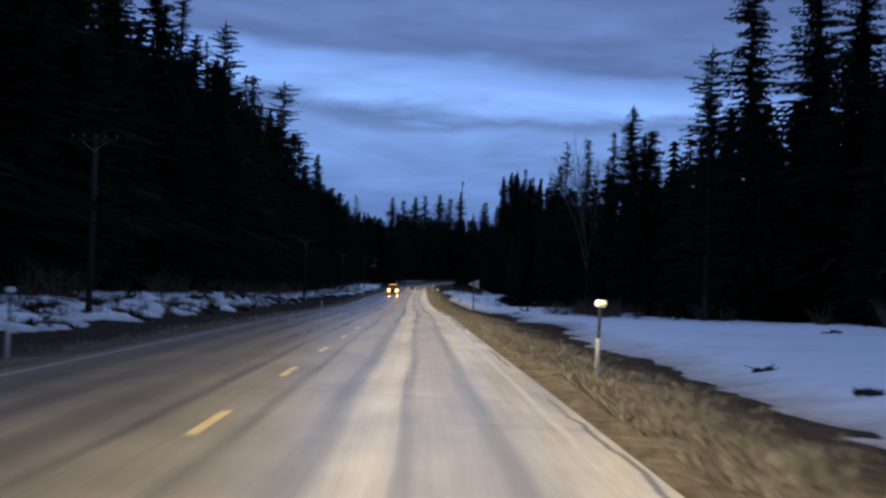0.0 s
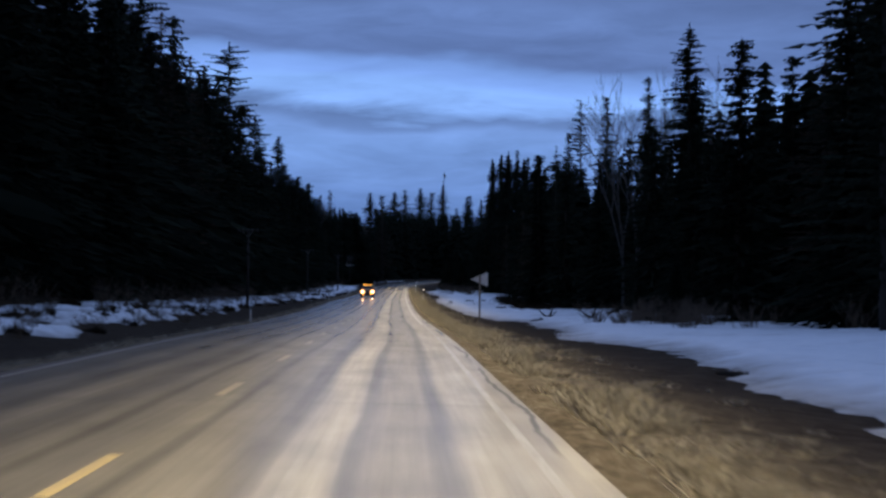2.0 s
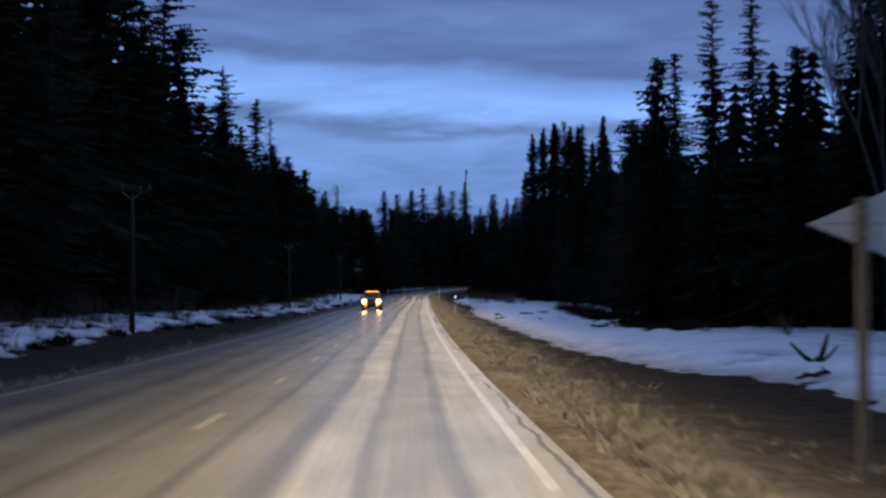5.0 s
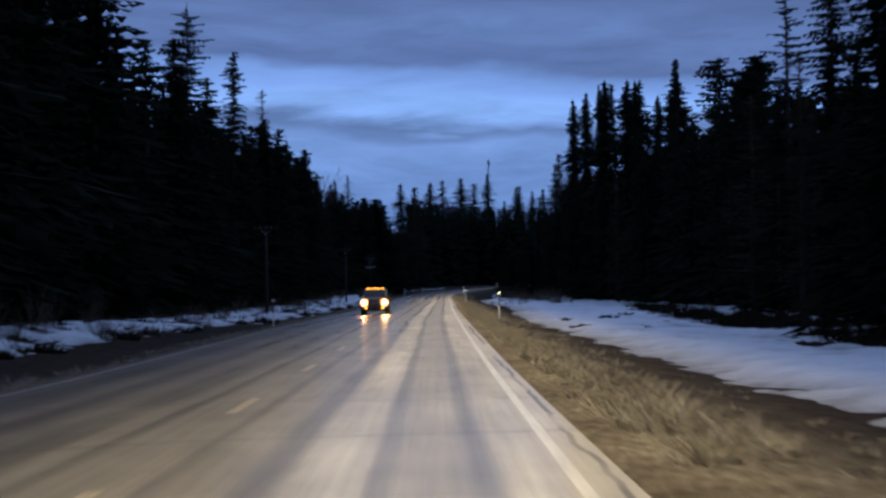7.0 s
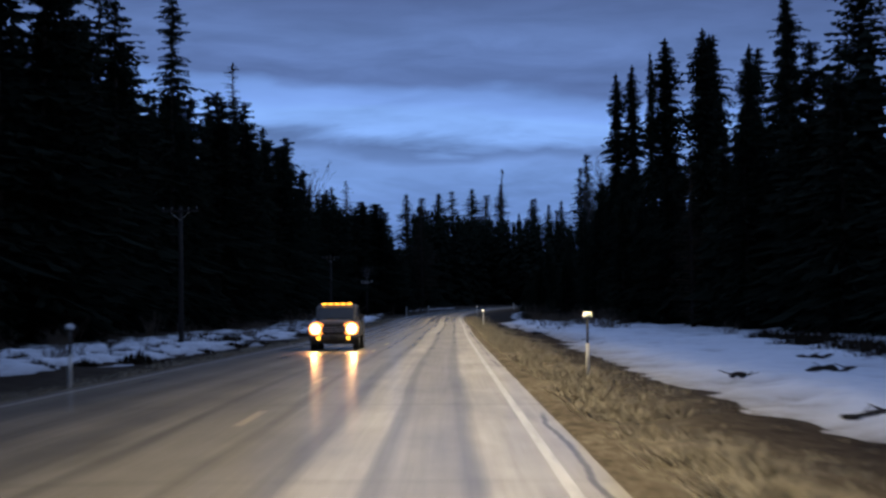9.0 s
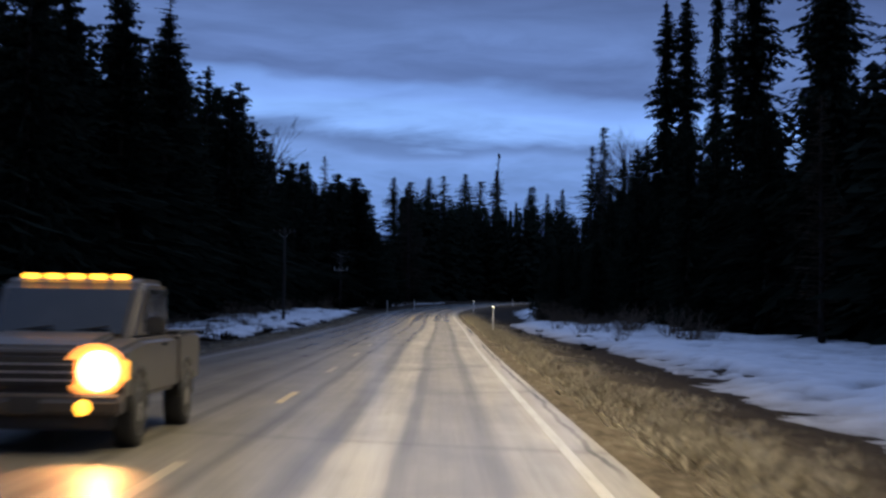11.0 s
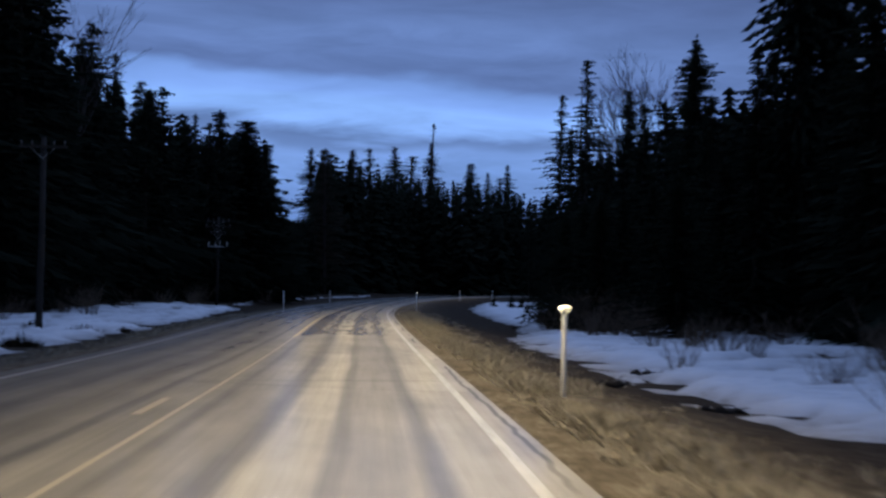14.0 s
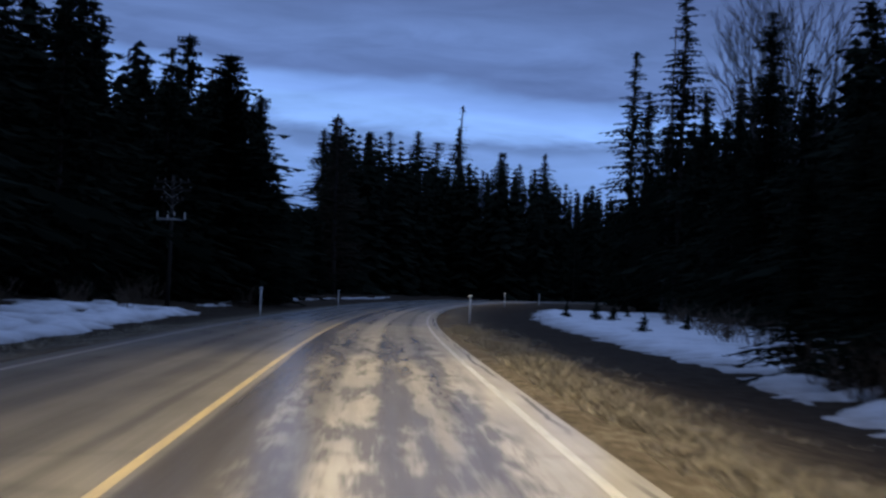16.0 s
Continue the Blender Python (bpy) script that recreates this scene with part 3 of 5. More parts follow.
# ---- trees ----
def conifer(seed, height, reach, low, whorl, per, power, droop, gap, tuft, leaf_mat, top=0.0, seg=4, uneven=1.0, girth=1.0):
    """Meshes of one conifer: a tapered trunk and a crown of needle-covered boughs.
    reach: longest bough; low: height of the lowest; whorl: step between tiers; per: boughs a tier; gap: share of boughs missing; tuft: width of a spray."""
    rng = random.Random(seed)
    lean = (rng.uniform(-0.01, 0.01), rng.uniform(-0.01, 0.01))
    spine = [(lean[0] * z + 0.05 * math.sin(z * 0.3 + seed), lean[1] * z, z) for z in np.linspace(-0.4, height, 9)]
    r0 = (0.011 * height + 0.06) * girth
    tv, tf = tube(spine, [r0 * (1 - 0.96 * i / 8) + 0.012 for i in range(9)], 7)
    v, f = [], []
    z = low
    while z < height - 0.25:
        k = (z - low) / (height - low)
        lump = 0.85 + uneven * (0.60 * noise.noise((seed * 3.7, z * 0.45, 0.0)) + 0.25 * rng.random())
        for _ in range(per):
            if rng.random() < gap:
                continue
            length = reach * ((1 - k) ** power * 0.90 + 0.10 + top * (1 - k)) * lump * rng.uniform(0.35, 1.3) * min(1.0, 0.45 + k * 5)
            if rng.random() < 0.05:
                length *= 1.5
            w = rng.uniform(0, 2 * math.pi)
            dx, dy = math.cos(w), math.sin(w)
            zz = z + rng.uniform(-0.8, 0.8) * whorl
            bx, by = lean[0] * zz, lean[1] * zz
            for i in range(seg):
                a, b = i / seg, (i + 1.15) / seg
                sag = droop * length * (1.25 - k)
                za, zb = zz - sag * a * a + 0.10 * length * a, zz - sag * b * b + 0.10 * length * b
                wid = tuft * (1.0 - 0.55 * a) * rng.uniform(0.6, 1.3) * (0.5 + 0.5 * min(1.0, length))
                px, py = bx + dx * length * a, by + dy * length * a
                qx, qy = bx + dx * length * b, by + dy * length * b
                r1, r2 = rng.uniform(0.25, 1.45), rng.uniform(0.25, 1.45)
                n, e = len(v), rng.uniform(0.35, 0.8)
                w1, w2, h1, h2 = wid * math.cos(r1), wid * math.cos(r2), wid * math.sin(r1), wid * math.sin(r2)
                v.append((px, py, za + 0.05))
                v.append((px + (qx - px) * e - dy * w1, py + (qy - py) * e + dx * w1, (za + zb) / 2 - h1))
                v.append((qx, qy, zb - 0.03))
                v.append((px + (qx - px) * (1.1 - e) + dy * w2, py + (qy - py) * (1.1 - e) - dx * w2, (za + zb) / 2 - h2))
                f.append((n, n + 1, n + 2))
                f.append((n, n + 2, n + 3))
        z += whorl * rng.uniform(0.75, 1.25)
    # the leader
    for i in range(10):
        w, zz = rng.uniform(0, 6.28), height - 0.9 * rng.random()
        n, r = len(v), 0.10 + (height - zz) * 0.22
        v.extend([(lean[0] * zz, lean[1] * zz, zz + 0.25), (r * math.cos(w) + lean[0] * zz, r * math.sin(w) + lean[1] * zz, zz - 0.05), (r * math.cos(w + 1.4) + lean[0] * zz, r * math.sin(w + 1.4) + lean[1] * zz, zz - 0.05)])
        f.append((n, n + 1, n + 2))
    return (tv, tf), (v, f)


def bare_tree(seed, height, depth=6):
    """A leafless broadleaf tree: trunk with forking limbs, and the fine twigs apart."""
    rng = random.Random(seed)
    limbs, twigs = [], []

    def grow(p, d, length, r, level):
        q = p + d * length
        mid = p + d * length * 0.5 + Vector((rng.uniform(-1, 1), rng.uniform(-1, 1), 0)) * length * 0.06
        (limbs if level < 3 else twigs).append(tube([p, mid, q], [r, r * 0.82, r * 0.66], 5 if level < 3 else 3, False))
        if level >= depth:
            return
        for i in range(rng.choice((2, 3, 3)) if level else 4):
            w = rng.uniform(0, 6.28)
            spread = rng.uniform(0.18, 0.55)
            nd = (d * math.cos(spread) + Vector((math.cos(w), math.sin(w), 0.15)) * math.sin(spread)).normalized()
            grow(p + d * length * rng.uniform(0.6, 1.0), nd, length * rng.uniform(0.58, 0.80), r * 0.62, level + 1)

    grow(Vector((0, 0, -0.4)), Vector((0.02, 0.01, 1)).normalized(), height * 0.36, height * 0.0085, 0)
    return join(limbs), join(twigs)


def tree_thing(name, trunk, crown, bark, leaf, label, crown_name="crown"):
    root = new(name)
    part("trunk", mesh_of(name + "_trunk", *trunk, bark, True), root)
    top = part(crown_name, mesh_of(name + "_crown", *crown, leaf), root)
    if crown_name == "twig_crown":
        top["kind"] = "stuff"
    tagged(root, label, "tree", "trees along the highway")
    return root


KINDS = {}


def build_kinds():
    spots = {
        "fir_a": ("fir_tree", dict(seed=3, height=24, reach=4.4, low=0.5, whorl=0.33, per=12, power=0.80, droop=0.26, gap=0.06, tuft=0.34, seg=5), NEEDLES, "tall dark fir with dense drooping boughs"),
        "fir_b": ("fir_tree", dict(seed=5, height=24, reach=3.9, low=0.6, whorl=0.35, per=12, power=0.72, droop=0.32, gap=0.10, tuft=0.33, seg=5), NEEDLES, "slender dark fir with ragged drooping boughs"),
        "fir_c": ("fir_tree", dict(seed=8, height=24, reach=5.2, low=0.5, whorl=0.33, per=12, power=0.88, droop=0.22, gap=0.06, tuft=0.38, seg=5), NEEDLES, "broad dark fir at the forest edge"),
        "spruce_a": ("spruce_tree", dict(seed=11, height=24, reach=3.6, low=0.8, whorl=0.35, per=12, power=0.74, droop=0.32, gap=0.08, tuft=0.32, seg=5), NEEDLES, "narrow dark spruce with short hanging boughs"),
        "spruce_b": ("spruce_tree", dict(seed=14, height=24, reach=4.0, low=1.0, whorl=0.46, per=12, power=0.82, droop=0.26, gap=0.14, tuft=0.30, seg=5), NEEDLES, "narrow spruce with gaps between its boughs"),
        "column": ("spruce_tree", dict(seed=53, height=24, reach=2.7, low=0.6, whorl=0.29, per=19, power=0.78, droop=0.5, gap=0.06, tuft=0.36, uneven=1.3, seg=4), NEEDLES, "tall columnar spruce with dense hanging boughs"),
        "pine_c": ("pine_tree", dict(seed=57, height=24, reach=3.5, low=1.0, whorl=0.42, per=15, power=0.30, droop=0.10, gap=0.10, tuft=0.46, uneven=1.5, seg=4), NEEDLES, "bushy dark pine with a blunt rounded crown"),
        "edge_a": ("fir_tree", dict(seed=103, height=24, reach=4.4, low=0.5, whorl=0.40, per=9, power=0.80, droop=0.26, gap=0.05, tuft=0.50, seg=3), NEEDLES, "dark fir in the forest's first rank"),
        "edge_b": ("fir_tree", dict(seed=105, height=24, reach=3.9, low=0.6, whorl=0.40, per=9, power=0.70, droop=0.32, gap=0.08, tuft=0.48, seg=3), NEEDLES, "slender dark fir in the forest's first rank"),
        "edge_c": ("spruce_tree", dict(seed=111, height=24, reach=3.7, low=0.8, whorl=0.40, per=9, power=0.76, droop=0.30, gap=0.10, tuft=0.46, seg=3), NEEDLES, "narrow dark spruce in the forest's first rank"),
    }
    spots |= {
        "pine_a": ("pine_tree", dict(seed=17, height=24, reach=4.4, low=3.0, whorl=0.62, per=9, power=0.52, droop=0.08, gap=0.12, tuft=0.36, seg=6), NEEDLES, "open-crowned dark pine with level boughs"),
        "pine_b": ("pine_tree", dict(seed=21, height=24, reach=3.9, low=3.0, whorl=0.60, per=8, power=0.58, droop=0.10, gap=0.18, tuft=0.34, seg=6), NEEDLES, "tall pine with tiered boughs and visible trunk"),
        "larch_a": ("larch_tree", dict(seed=25, height=24, reach=3.2, low=1.5, whorl=0.34, per=8, power=0.80, droop=0.05, gap=0.12, tuft=0.15), LARCH, "bare winter larch with thin upswept twigs"),
        "larch_b": ("larch_tree", dict(seed=29, height=24, reach=2.9, low=1.5, whorl=0.33, per=8, power=0.70, droop=0.10, gap=0.12, tuft=0.16), LARCH, "bare winter larch with fine twigs"),
        "cone": ("fir_tree", dict(seed=33, height=24, reach=6.9, low=0.6, whorl=0.32, per=13, power=1.05, droop=0.2, gap=0.02, tuft=0.60, uneven=0.35, seg=5), NEEDLES, "dense cone-shaped dark fir by the bend"),
        "snag": ("dead_snag", dict(seed=37, height=24, reach=1.6, low=2.0, whorl=0.5, per=6, power=0.7, droop=0.3, gap=0.3, tuft=0.14), BARK, "dead standing conifer with short broken stubs"),
    }
    for key, (name, args, leaf, label) in spots.items():
        trunk, crown = conifer(leaf_mat=None, **args)
        KINDS[key] = [tree_thing(name, trunk, crown, BARK, leaf, label), 24.0, None]
    for key, seed in (("bare_a", 41), ("bare_b", 47)):
        limbs, twigs = bare_tree(seed, 22)
        KINDS[key] = [tree_thing("bare_tree", limbs, twigs, GREY_BARK, GREY_BARK, "leafless broadleaf tree with a pale trunk and fine twigs", "twig_crown"), max(z for _, _, z in twigs[0]), None]


build_kinds()
PLANTED = []


def plant(key, x, y, top=None, height=None, wide=1.0, rng=random.Random(77)):
    """One tree of a kind at a place in the plan, its tip at the height top, or so tall."""
    proto, tall, used = KINDS[key]
    s, o = along(x, y)
    g = on_ground(s, o)
    h = (top - g.z) if top is not None else height
    k = h / tall
    m = pose(x, y, g.z, 0, 0, rng.uniform(0, 360)) @ Matrix.Diagonal((k * wide, k * wide, k, 1))
    if used:
        copy_thing(proto, m @ Matrix.Diagonal((1 / used[0], 1 / used[1], 1 / used[2], 1)))
    else:
        proto.matrix_basis = Matrix.Identity(4)
        proto.matrix_basis = m
        KINDS[key][2] = (k * wide, k * wide, k)
    PLANTED.append((x, y))


# trees whose tips stand out against the sky: kind, plan, height of the tip, breadth
def stand(*trees):
    for key, x, y, top, wide in trees:
        plant(key, x, y, top=top, wide=wide)


def hero_trees():
    # far side, first half
    stand(("pine_a", -27, 221, 35.6, 0.8), ("spruce_b", -27, 183, 31.9, 1.0), ("larch_a", -27, 206, 30.6, 1.0), ("fir_b", -24, 172, 26.5, 1.0), ("fir_c", -22, 146, 21.0, 1.1),
          ("fir_a", -22, 116, 22.5, 1.1), ("fir_c", -21, 97, 21.0, 1.1), ("spruce_a", -25, 128, 27.0, 1.1), ("fir_a", -25, 158, 27.0, 1.0), ("pine_a", -24, 282, 35.0, 0.95),
          ("larch_b", -26, 265, 29.0, 0.9), ("fir_a", -25, 248, 26.0, 1.0), ("fir_a", -24, 298, 22.0, 1.0))
    # far side, second half
    stand(("pine_a", -25.5, 343, 31.4, 0.7), ("fir_b", -25.5, 349, 20.5, 1.0), ("fir_b", -22.6, 358, 28.6, 0.8), ("larch_a", -27.5, 436, 34.0, 1.0), ("fir_b", -26.5, 428, 28.5, 1.2), ("fir_c", -25, 326, 20.5, 1.0),
          ("fir_b", -24, 424, 23.5, 1.1), ("spruce_a", -24, 440, 26.0, 1.2), ("bare_a", -23.6, 465, 25.4, 1.05), ("bare_b", -26, 476, 27.7, 0.9), ("fir_c", -20, 448, 18.5, 1.0),
          ("fir_a", -26, 494, 24.5, 1.0), ("fir_b", -24, 504, 22.5, 1.1))
    # far side, at the bend
    stand(("spruce_b", -32.5, 562, 33.8, 1.1), ("spruce_b", -30.5, 568, 31.0, 1.1), ("spruce_a", -26.5, 607, 31.0, 1.0), ("larch_b", -24, 625, 34.0, 1.2), ("cone", -12.8, 529, 21.7, 1.7),
          ("cone", -10.2, 533, 15.6, 1.3), ("fir_c", -8.9, 537, 11.6, 1.3), ("larch_a", -30, 585, 30.0, 1.0), ("fir_b", -27, 596, 29.5, 1.0), ("cone", -18, 548, 18.5, 0.9),
          ("fir_a", -22, 572, 24, 1.0))
    # near side, first half
    stand(("pine_a", 20.5, 117, 19.2, 0.8), ("fir_b", 29.5, 148, 30.0, 1.35), ("fir_a", 32, 133, 28.5, 1.35), ("spruce_a", 32, 120, 26.5, 1.6), ("fir_c", 34, 141, 24.0, 1.2),
          ("fir_c", 33, 126, 22.0, 1.2), ("fir_a", 34, 108, 24.0, 1.0), ("fir_a", 25.6, 190, 19.8, 0.9), ("spruce_b", 24.2, 206, 21.3, 0.9), ("bare_a", 28, 228, 25.2, 0.62),
          ("bare_b", 30, 236, 23.0, 0.6), ("pine_b", 21, 237.5, 22.5, 0.7), ("spruce_b", 24.6, 241, 23.4, 0.8), ("fir_a", 22, 172, 21.0, 1.0), ("bare_b", 26, 180, 19.5, 0.7))
    stand(("bare_a", 19.6, 190.0, 20.0, 0.85), ("bare_b", 21.0, 192.0, 19.0, 0.85))
    # near side, second half
    stand(("pine_b", 21, 268, 19.8, 0.8), ("spruce_b", 22, 261, 21.0, 0.9), ("cone", 24.5, 336.6, 23.9, 0.45), ("column", 21.2, 419, 29.6, 0.85), ("column", 23.0, 420, 30.8, 0.9), ("fir_a", 20.6, 405, 17.0, 1.0), ("column", 24.0, 409, 30.6, 0.5),
          ("spruce_b", 26.4, 412, 31.0, 0.7), ("column", 22.3, 382, 27.6, 1.25), ("column", 22.4, 361, 25.0, 1.15), ("column", 24.6, 370, 26.0, 1.0), ("spruce_a", 25.5, 374, 26.5, 1.0), ("fir_b", 28, 366, 24.0, 1.0),
          ("column", 24.6, 352, 22.0, 1.0), ("fir_b", 21.5, 336, 18.5, 0.8),
          ("fir_b", 24, 333, 22.0, 0.9), ("pine_c", 26.5, 324, 22.2, 0.9), ("pine_c", 29.0, 318, 21.2, 0.8), ("pine_c", 22.5, 288, 16.2, 1.1), ("pine_c", 25.0, 297, 18.6, 1.0), ("fir_c", 25, 306, 17.5, 0.9), ("fir_c", 20.5, 421, 14.0, 1.1), ("fir_c", 22.0, 414, 13.0, 1.1))
    # near side, at the bend
    stand(("spruce_b", 28, 544, 32.0, 1.0), ("spruce_b", 30, 588, 33.2, 1.0), ("snag", 28.2, 551, 29.7, 0.8), ("fir_b", 30.5, 578, 27.0, 0.9),
          ("bare_a", 29.5, 512, 28.6, 0.9), ("bare_b", 32.0, 517, 29.2, 0.9), ("bare_b", 27.5, 506, 26.5, 0.8), ("fir_a", 22, 447, 19.0, 1.0), ("fir_b", 27, 505, 23.0, 1.0), ("fir_a", 25, 462, 21.0, 1.2))
    # behind the bend
    stand(("snag", 19.6, 800, 51.8, 1.8), ("spruce_a", 19.7, 801.5, 46.5, 0.9), ("spruce_b", 14.3, 811, 43.5, 1.6), ("spruce_a", 9.6, 801, 45.0, 1.5), ("spruce_b", 3.0, 790, 43.5, 1.5),
          ("spruce_a", -2.0, 780, 42.0, 1.6), ("spruce_b", -7.7, 765, 39.5, 1.6), ("spruce_a", -12.7, 769, 41.2, 1.4), ("fir_b", -9.5, 740, 33.0, 1.0), ("fir_a", 20.0, 790, 35.0, 1.0),
          ("spruce_a", 31.4, 815, 42.0, 1.2), ("spruce_b", 33.5, 831, 43.5, 1.2), ("spruce_a", 40, 857, 43.0, 1.1), ("spruce_b", 40, 814, 38.0, 1.1), ("spruce_a", 40, 787, 39.5, 1.1),
          ("spruce_b", 36, 688, 23.3, 0.7), ("fir_b", 40, 670, 18.9, 0.8), ("spruce_a", 26, 800, 36.0, 1.0))
    # young firs close to the road
    for key, x, y, height, wide in (("fir_c", 11.0, 433.0, 5.5, 1.6), ("fir_a", 11.4, 429.5, 6.5, 1.6), ("fir_c", 11.0, 426.0, 6.0, 1.6), ("fir_a", 11.3, 422.0, 6.5, 1.7), ("fir_c", 11.6, 418.0, 6.5, 1.6),
                                        ("fir_c", 13.6, 431.0, 7.5, 1.5), ("fir_a", 13.5, 424.0, 7.0, 1.6), ("fir_a", 14.6, 146.5, 2.6, 2.2), ("fir_c", 15.5, 139.0, 3.6, 2.0), ("fir_a", 14.2, 412.5, 7.5, 1.9), ("fir_c", 16.0, 428.0, 8.0, 1.8), ("fir_a", 17.5, 418.0, 8.5, 1.8)):
        plant(key, x, y, height=height, wide=wide)


LEFT_TALL = [(0, 25), (150, 24.5), (200, 26.5), (245, 27), (270, 27), (285, 26), (300, 25.5), (316, 23.5), (330, 22.5), (345, 21.5), (362, 22), (390, 24), (430, 23), (458, 25), (474, 22), (490, 20), (515, 20.5), (540, 20), (620, 24), (900, 27)]
RIGHT_TALL = [(0, 22), (120, 19), (140, 17), (180, 16), (220, 17), (232, 12), (264, 12), (282, 15), (305, 18), (328, 18), (343, 15.5), (358, 14.5), (395, 14.5), (402, 14), (440, 13.5), (452, 17), (520, 18), (545, 22), (600, 19), (640, 10), (900, 14)]


def stand_height(s, o):
    """How tall the forest stands at a place along the road."""
    h = float(np.interp(s, *zip(*(RIGHT_TALL if o > 0 else LEFT_TALL))))
    p = at(s, o)
    if p.y > 535:
        # kept low on this bearing so the camera sees a notch in the skyline
        bearing = math.degrees(math.atan2(p.x, p.y - 391))
        if -3.9 < bearing < -1.7:
            h = min(h, 9.5 + 0.02 * (p.y - 535))
    return h


def edge_trees():
    """The rest of the first ranks of the forest on both sides."""
    rng = random.Random(5)
    keys = ["edge_a", "edge_b", "edge_c", "edge_a", "edge_c", "edge_b", "larch_a", "edge_a"]
    for side, step in ((1, 6.0), (-1, 4.3)):
        s = 40.0
        while s < 620:
            o = side * (edge_offset(s, side) + rng.uniform(0.5, 6.5))
            p = at(s, o)
            close = min((math.hypot(p.x - x, p.y - y) for x, y in PLANTED), default=9)
            if close > 2.4:
                plant(rng.choice(keys), p.x, p.y, height=stand_height(s, o) * (rng.uniform(0.82, 1.04) if side > 0 else rng.uniform(0.88, 1.03)), wide=1.2 if side > 0 else 1.32)
            s += step * rng.uniform(0.6, 1.4)


def low_conifer(rng, h, reach):
    """A cheap tree for the depth of the woods."""
    v, f = [], []
    z, low = 0.04 * h, 0.04 * h
    v.extend([(-0.12, 0, -0.5), (0.12, 0, -0.5), (0, 0.15, -0.5), (0, 0, h * 0.97)])
    f.extend([(0, 1, 3), (1, 2, 3), (2, 0, 3)])
    while z < h:
        k = (z - low) / (h - low)
        for _ in range(4):
            length = reach * ((1 - k) ** 0.85 * 0.92 + 0.08) * rng.uniform(0.45, 1.3)
            w = rng.uniform(0, 6.28)
            dx, dy = math.cos(w), math.sin(w)
            wid = 0.45 + 0.26 * length
            n = len(v)
            v.extend([(0, 0, z + 0.4), (dx * length * 0.6 - dy * wid, dy * length * 0.6 + dx * wid, z - 0.3 * length), (dx * length, dy * length, z - 0.35 * length), (dx * length * 0.6 + dy * wid, dy * length * 0.6 - dx * wid, z - 0.3 * length)])
            f.extend([(n, n + 1, n + 2), (n, n + 2, n + 3)])
        z += h * 0.032 * rng.uniform(0.7, 1.3)
    return v, f


def deep_woods():
    """The forest behind its first ranks, and over the rise where the road leaves the view."""
    rng = random.Random(9)
    plots = []
    for s in np.arange(20, 700, 3.5):
        for o in (25, 29, 35):
            for side in (1, -1):
                oo = side * (o - 25 + edge_offset(s, side) + 5 + rng.uniform(0, 4))
                plots.append((s + rng.uniform(-1.8, 1.8), oo, stand_height(s, oo) * (rng.uniform(0.80, 1.03) if side > 0 else rng.uniform(0.86, 1.05))))
    for s in np.arange(-95, 20, 6.0):
        for side in (1, -1):
            for o in (20, 25):
                plots.append((s + rng.uniform(-2, 2), side * (o + rng.uniform(0, 4)), rng.uniform(17, 23)))
    for s in np.arange(690, 900, 5.0):
        for o in (-70, -60, -50, -42, -34, -26, -19, -13, 13, 19, 27, 36, 48):
            plots.append((s + rng.uniform(-3, 3), o + rng.uniform(-4, 4), (rng.uniform(24, 30) if o < 0 else rng.uniform(11, 16))))
    plots = [(s, o, min(h, stand_height(s, o)) if s > 535 and o < 0 else h) for s, o, h in plots]
    v, f = [], []
    for s, o, h in plots:
        pv, pf = low_conifer(rng, h, rng.uniform(2.8, 4.2))
        g = on_ground(s, o)
        n = len(v)
        v.extend((x + g.x, y + g.y, z + g.z) for x, y, z in pv)
        f.extend(tuple(i + n for i in face) for face in pf)
    ob = new("far_woods", mesh_of("far_woods", v, f, NEEDLES))
    tagged(ob, "dense dark conifer forest behind the first ranks", "forest", kind="stuff")


hero_trees()
edge_trees()
deep_woods()


# ---- shrubs, saplings, dead wood ----
def shrub_mesh(seed, height):
    rng = random.Random(seed)
    bits = []
    for _ in range(26):
        w, lean = rng.uniform(0, 6.28), rng.uniform(0.1, 0.75)
        d = Vector((math.cos(w) * lean, math.sin(w) * lean, 1)).normalized()
        base = Vector((rng.uniform(-0.25, 0.25), rng.uniform(-0.25, 0.25), -0.1))
        length = height * rng.uniform(0.5, 1.1)
        mid, tip = base + d * length * 0.5, base + d * length + Vector((rng.uniform(-0.15, 0.15), rng.uniform(-0.15, 0.15), 0))
        bits.append(tube([base, tip], [0.012, 0.003], 3, False))
        for _ in range(4):
            p = base.lerp(tip, rng.uniform(0.3, 0.95))
            w2 = rng.uniform(0, 6.28)
            q = p + (d + Vector((math.cos(w2), math.sin(w2), 0.2)) * 0.8).normalized() * length * rng.uniform(0.15, 0.35)
            bits.append(tube([p, q], [0.006, 0.002], 3, False))
    return mesh_of("shrub", *join(bits), TWIGS)


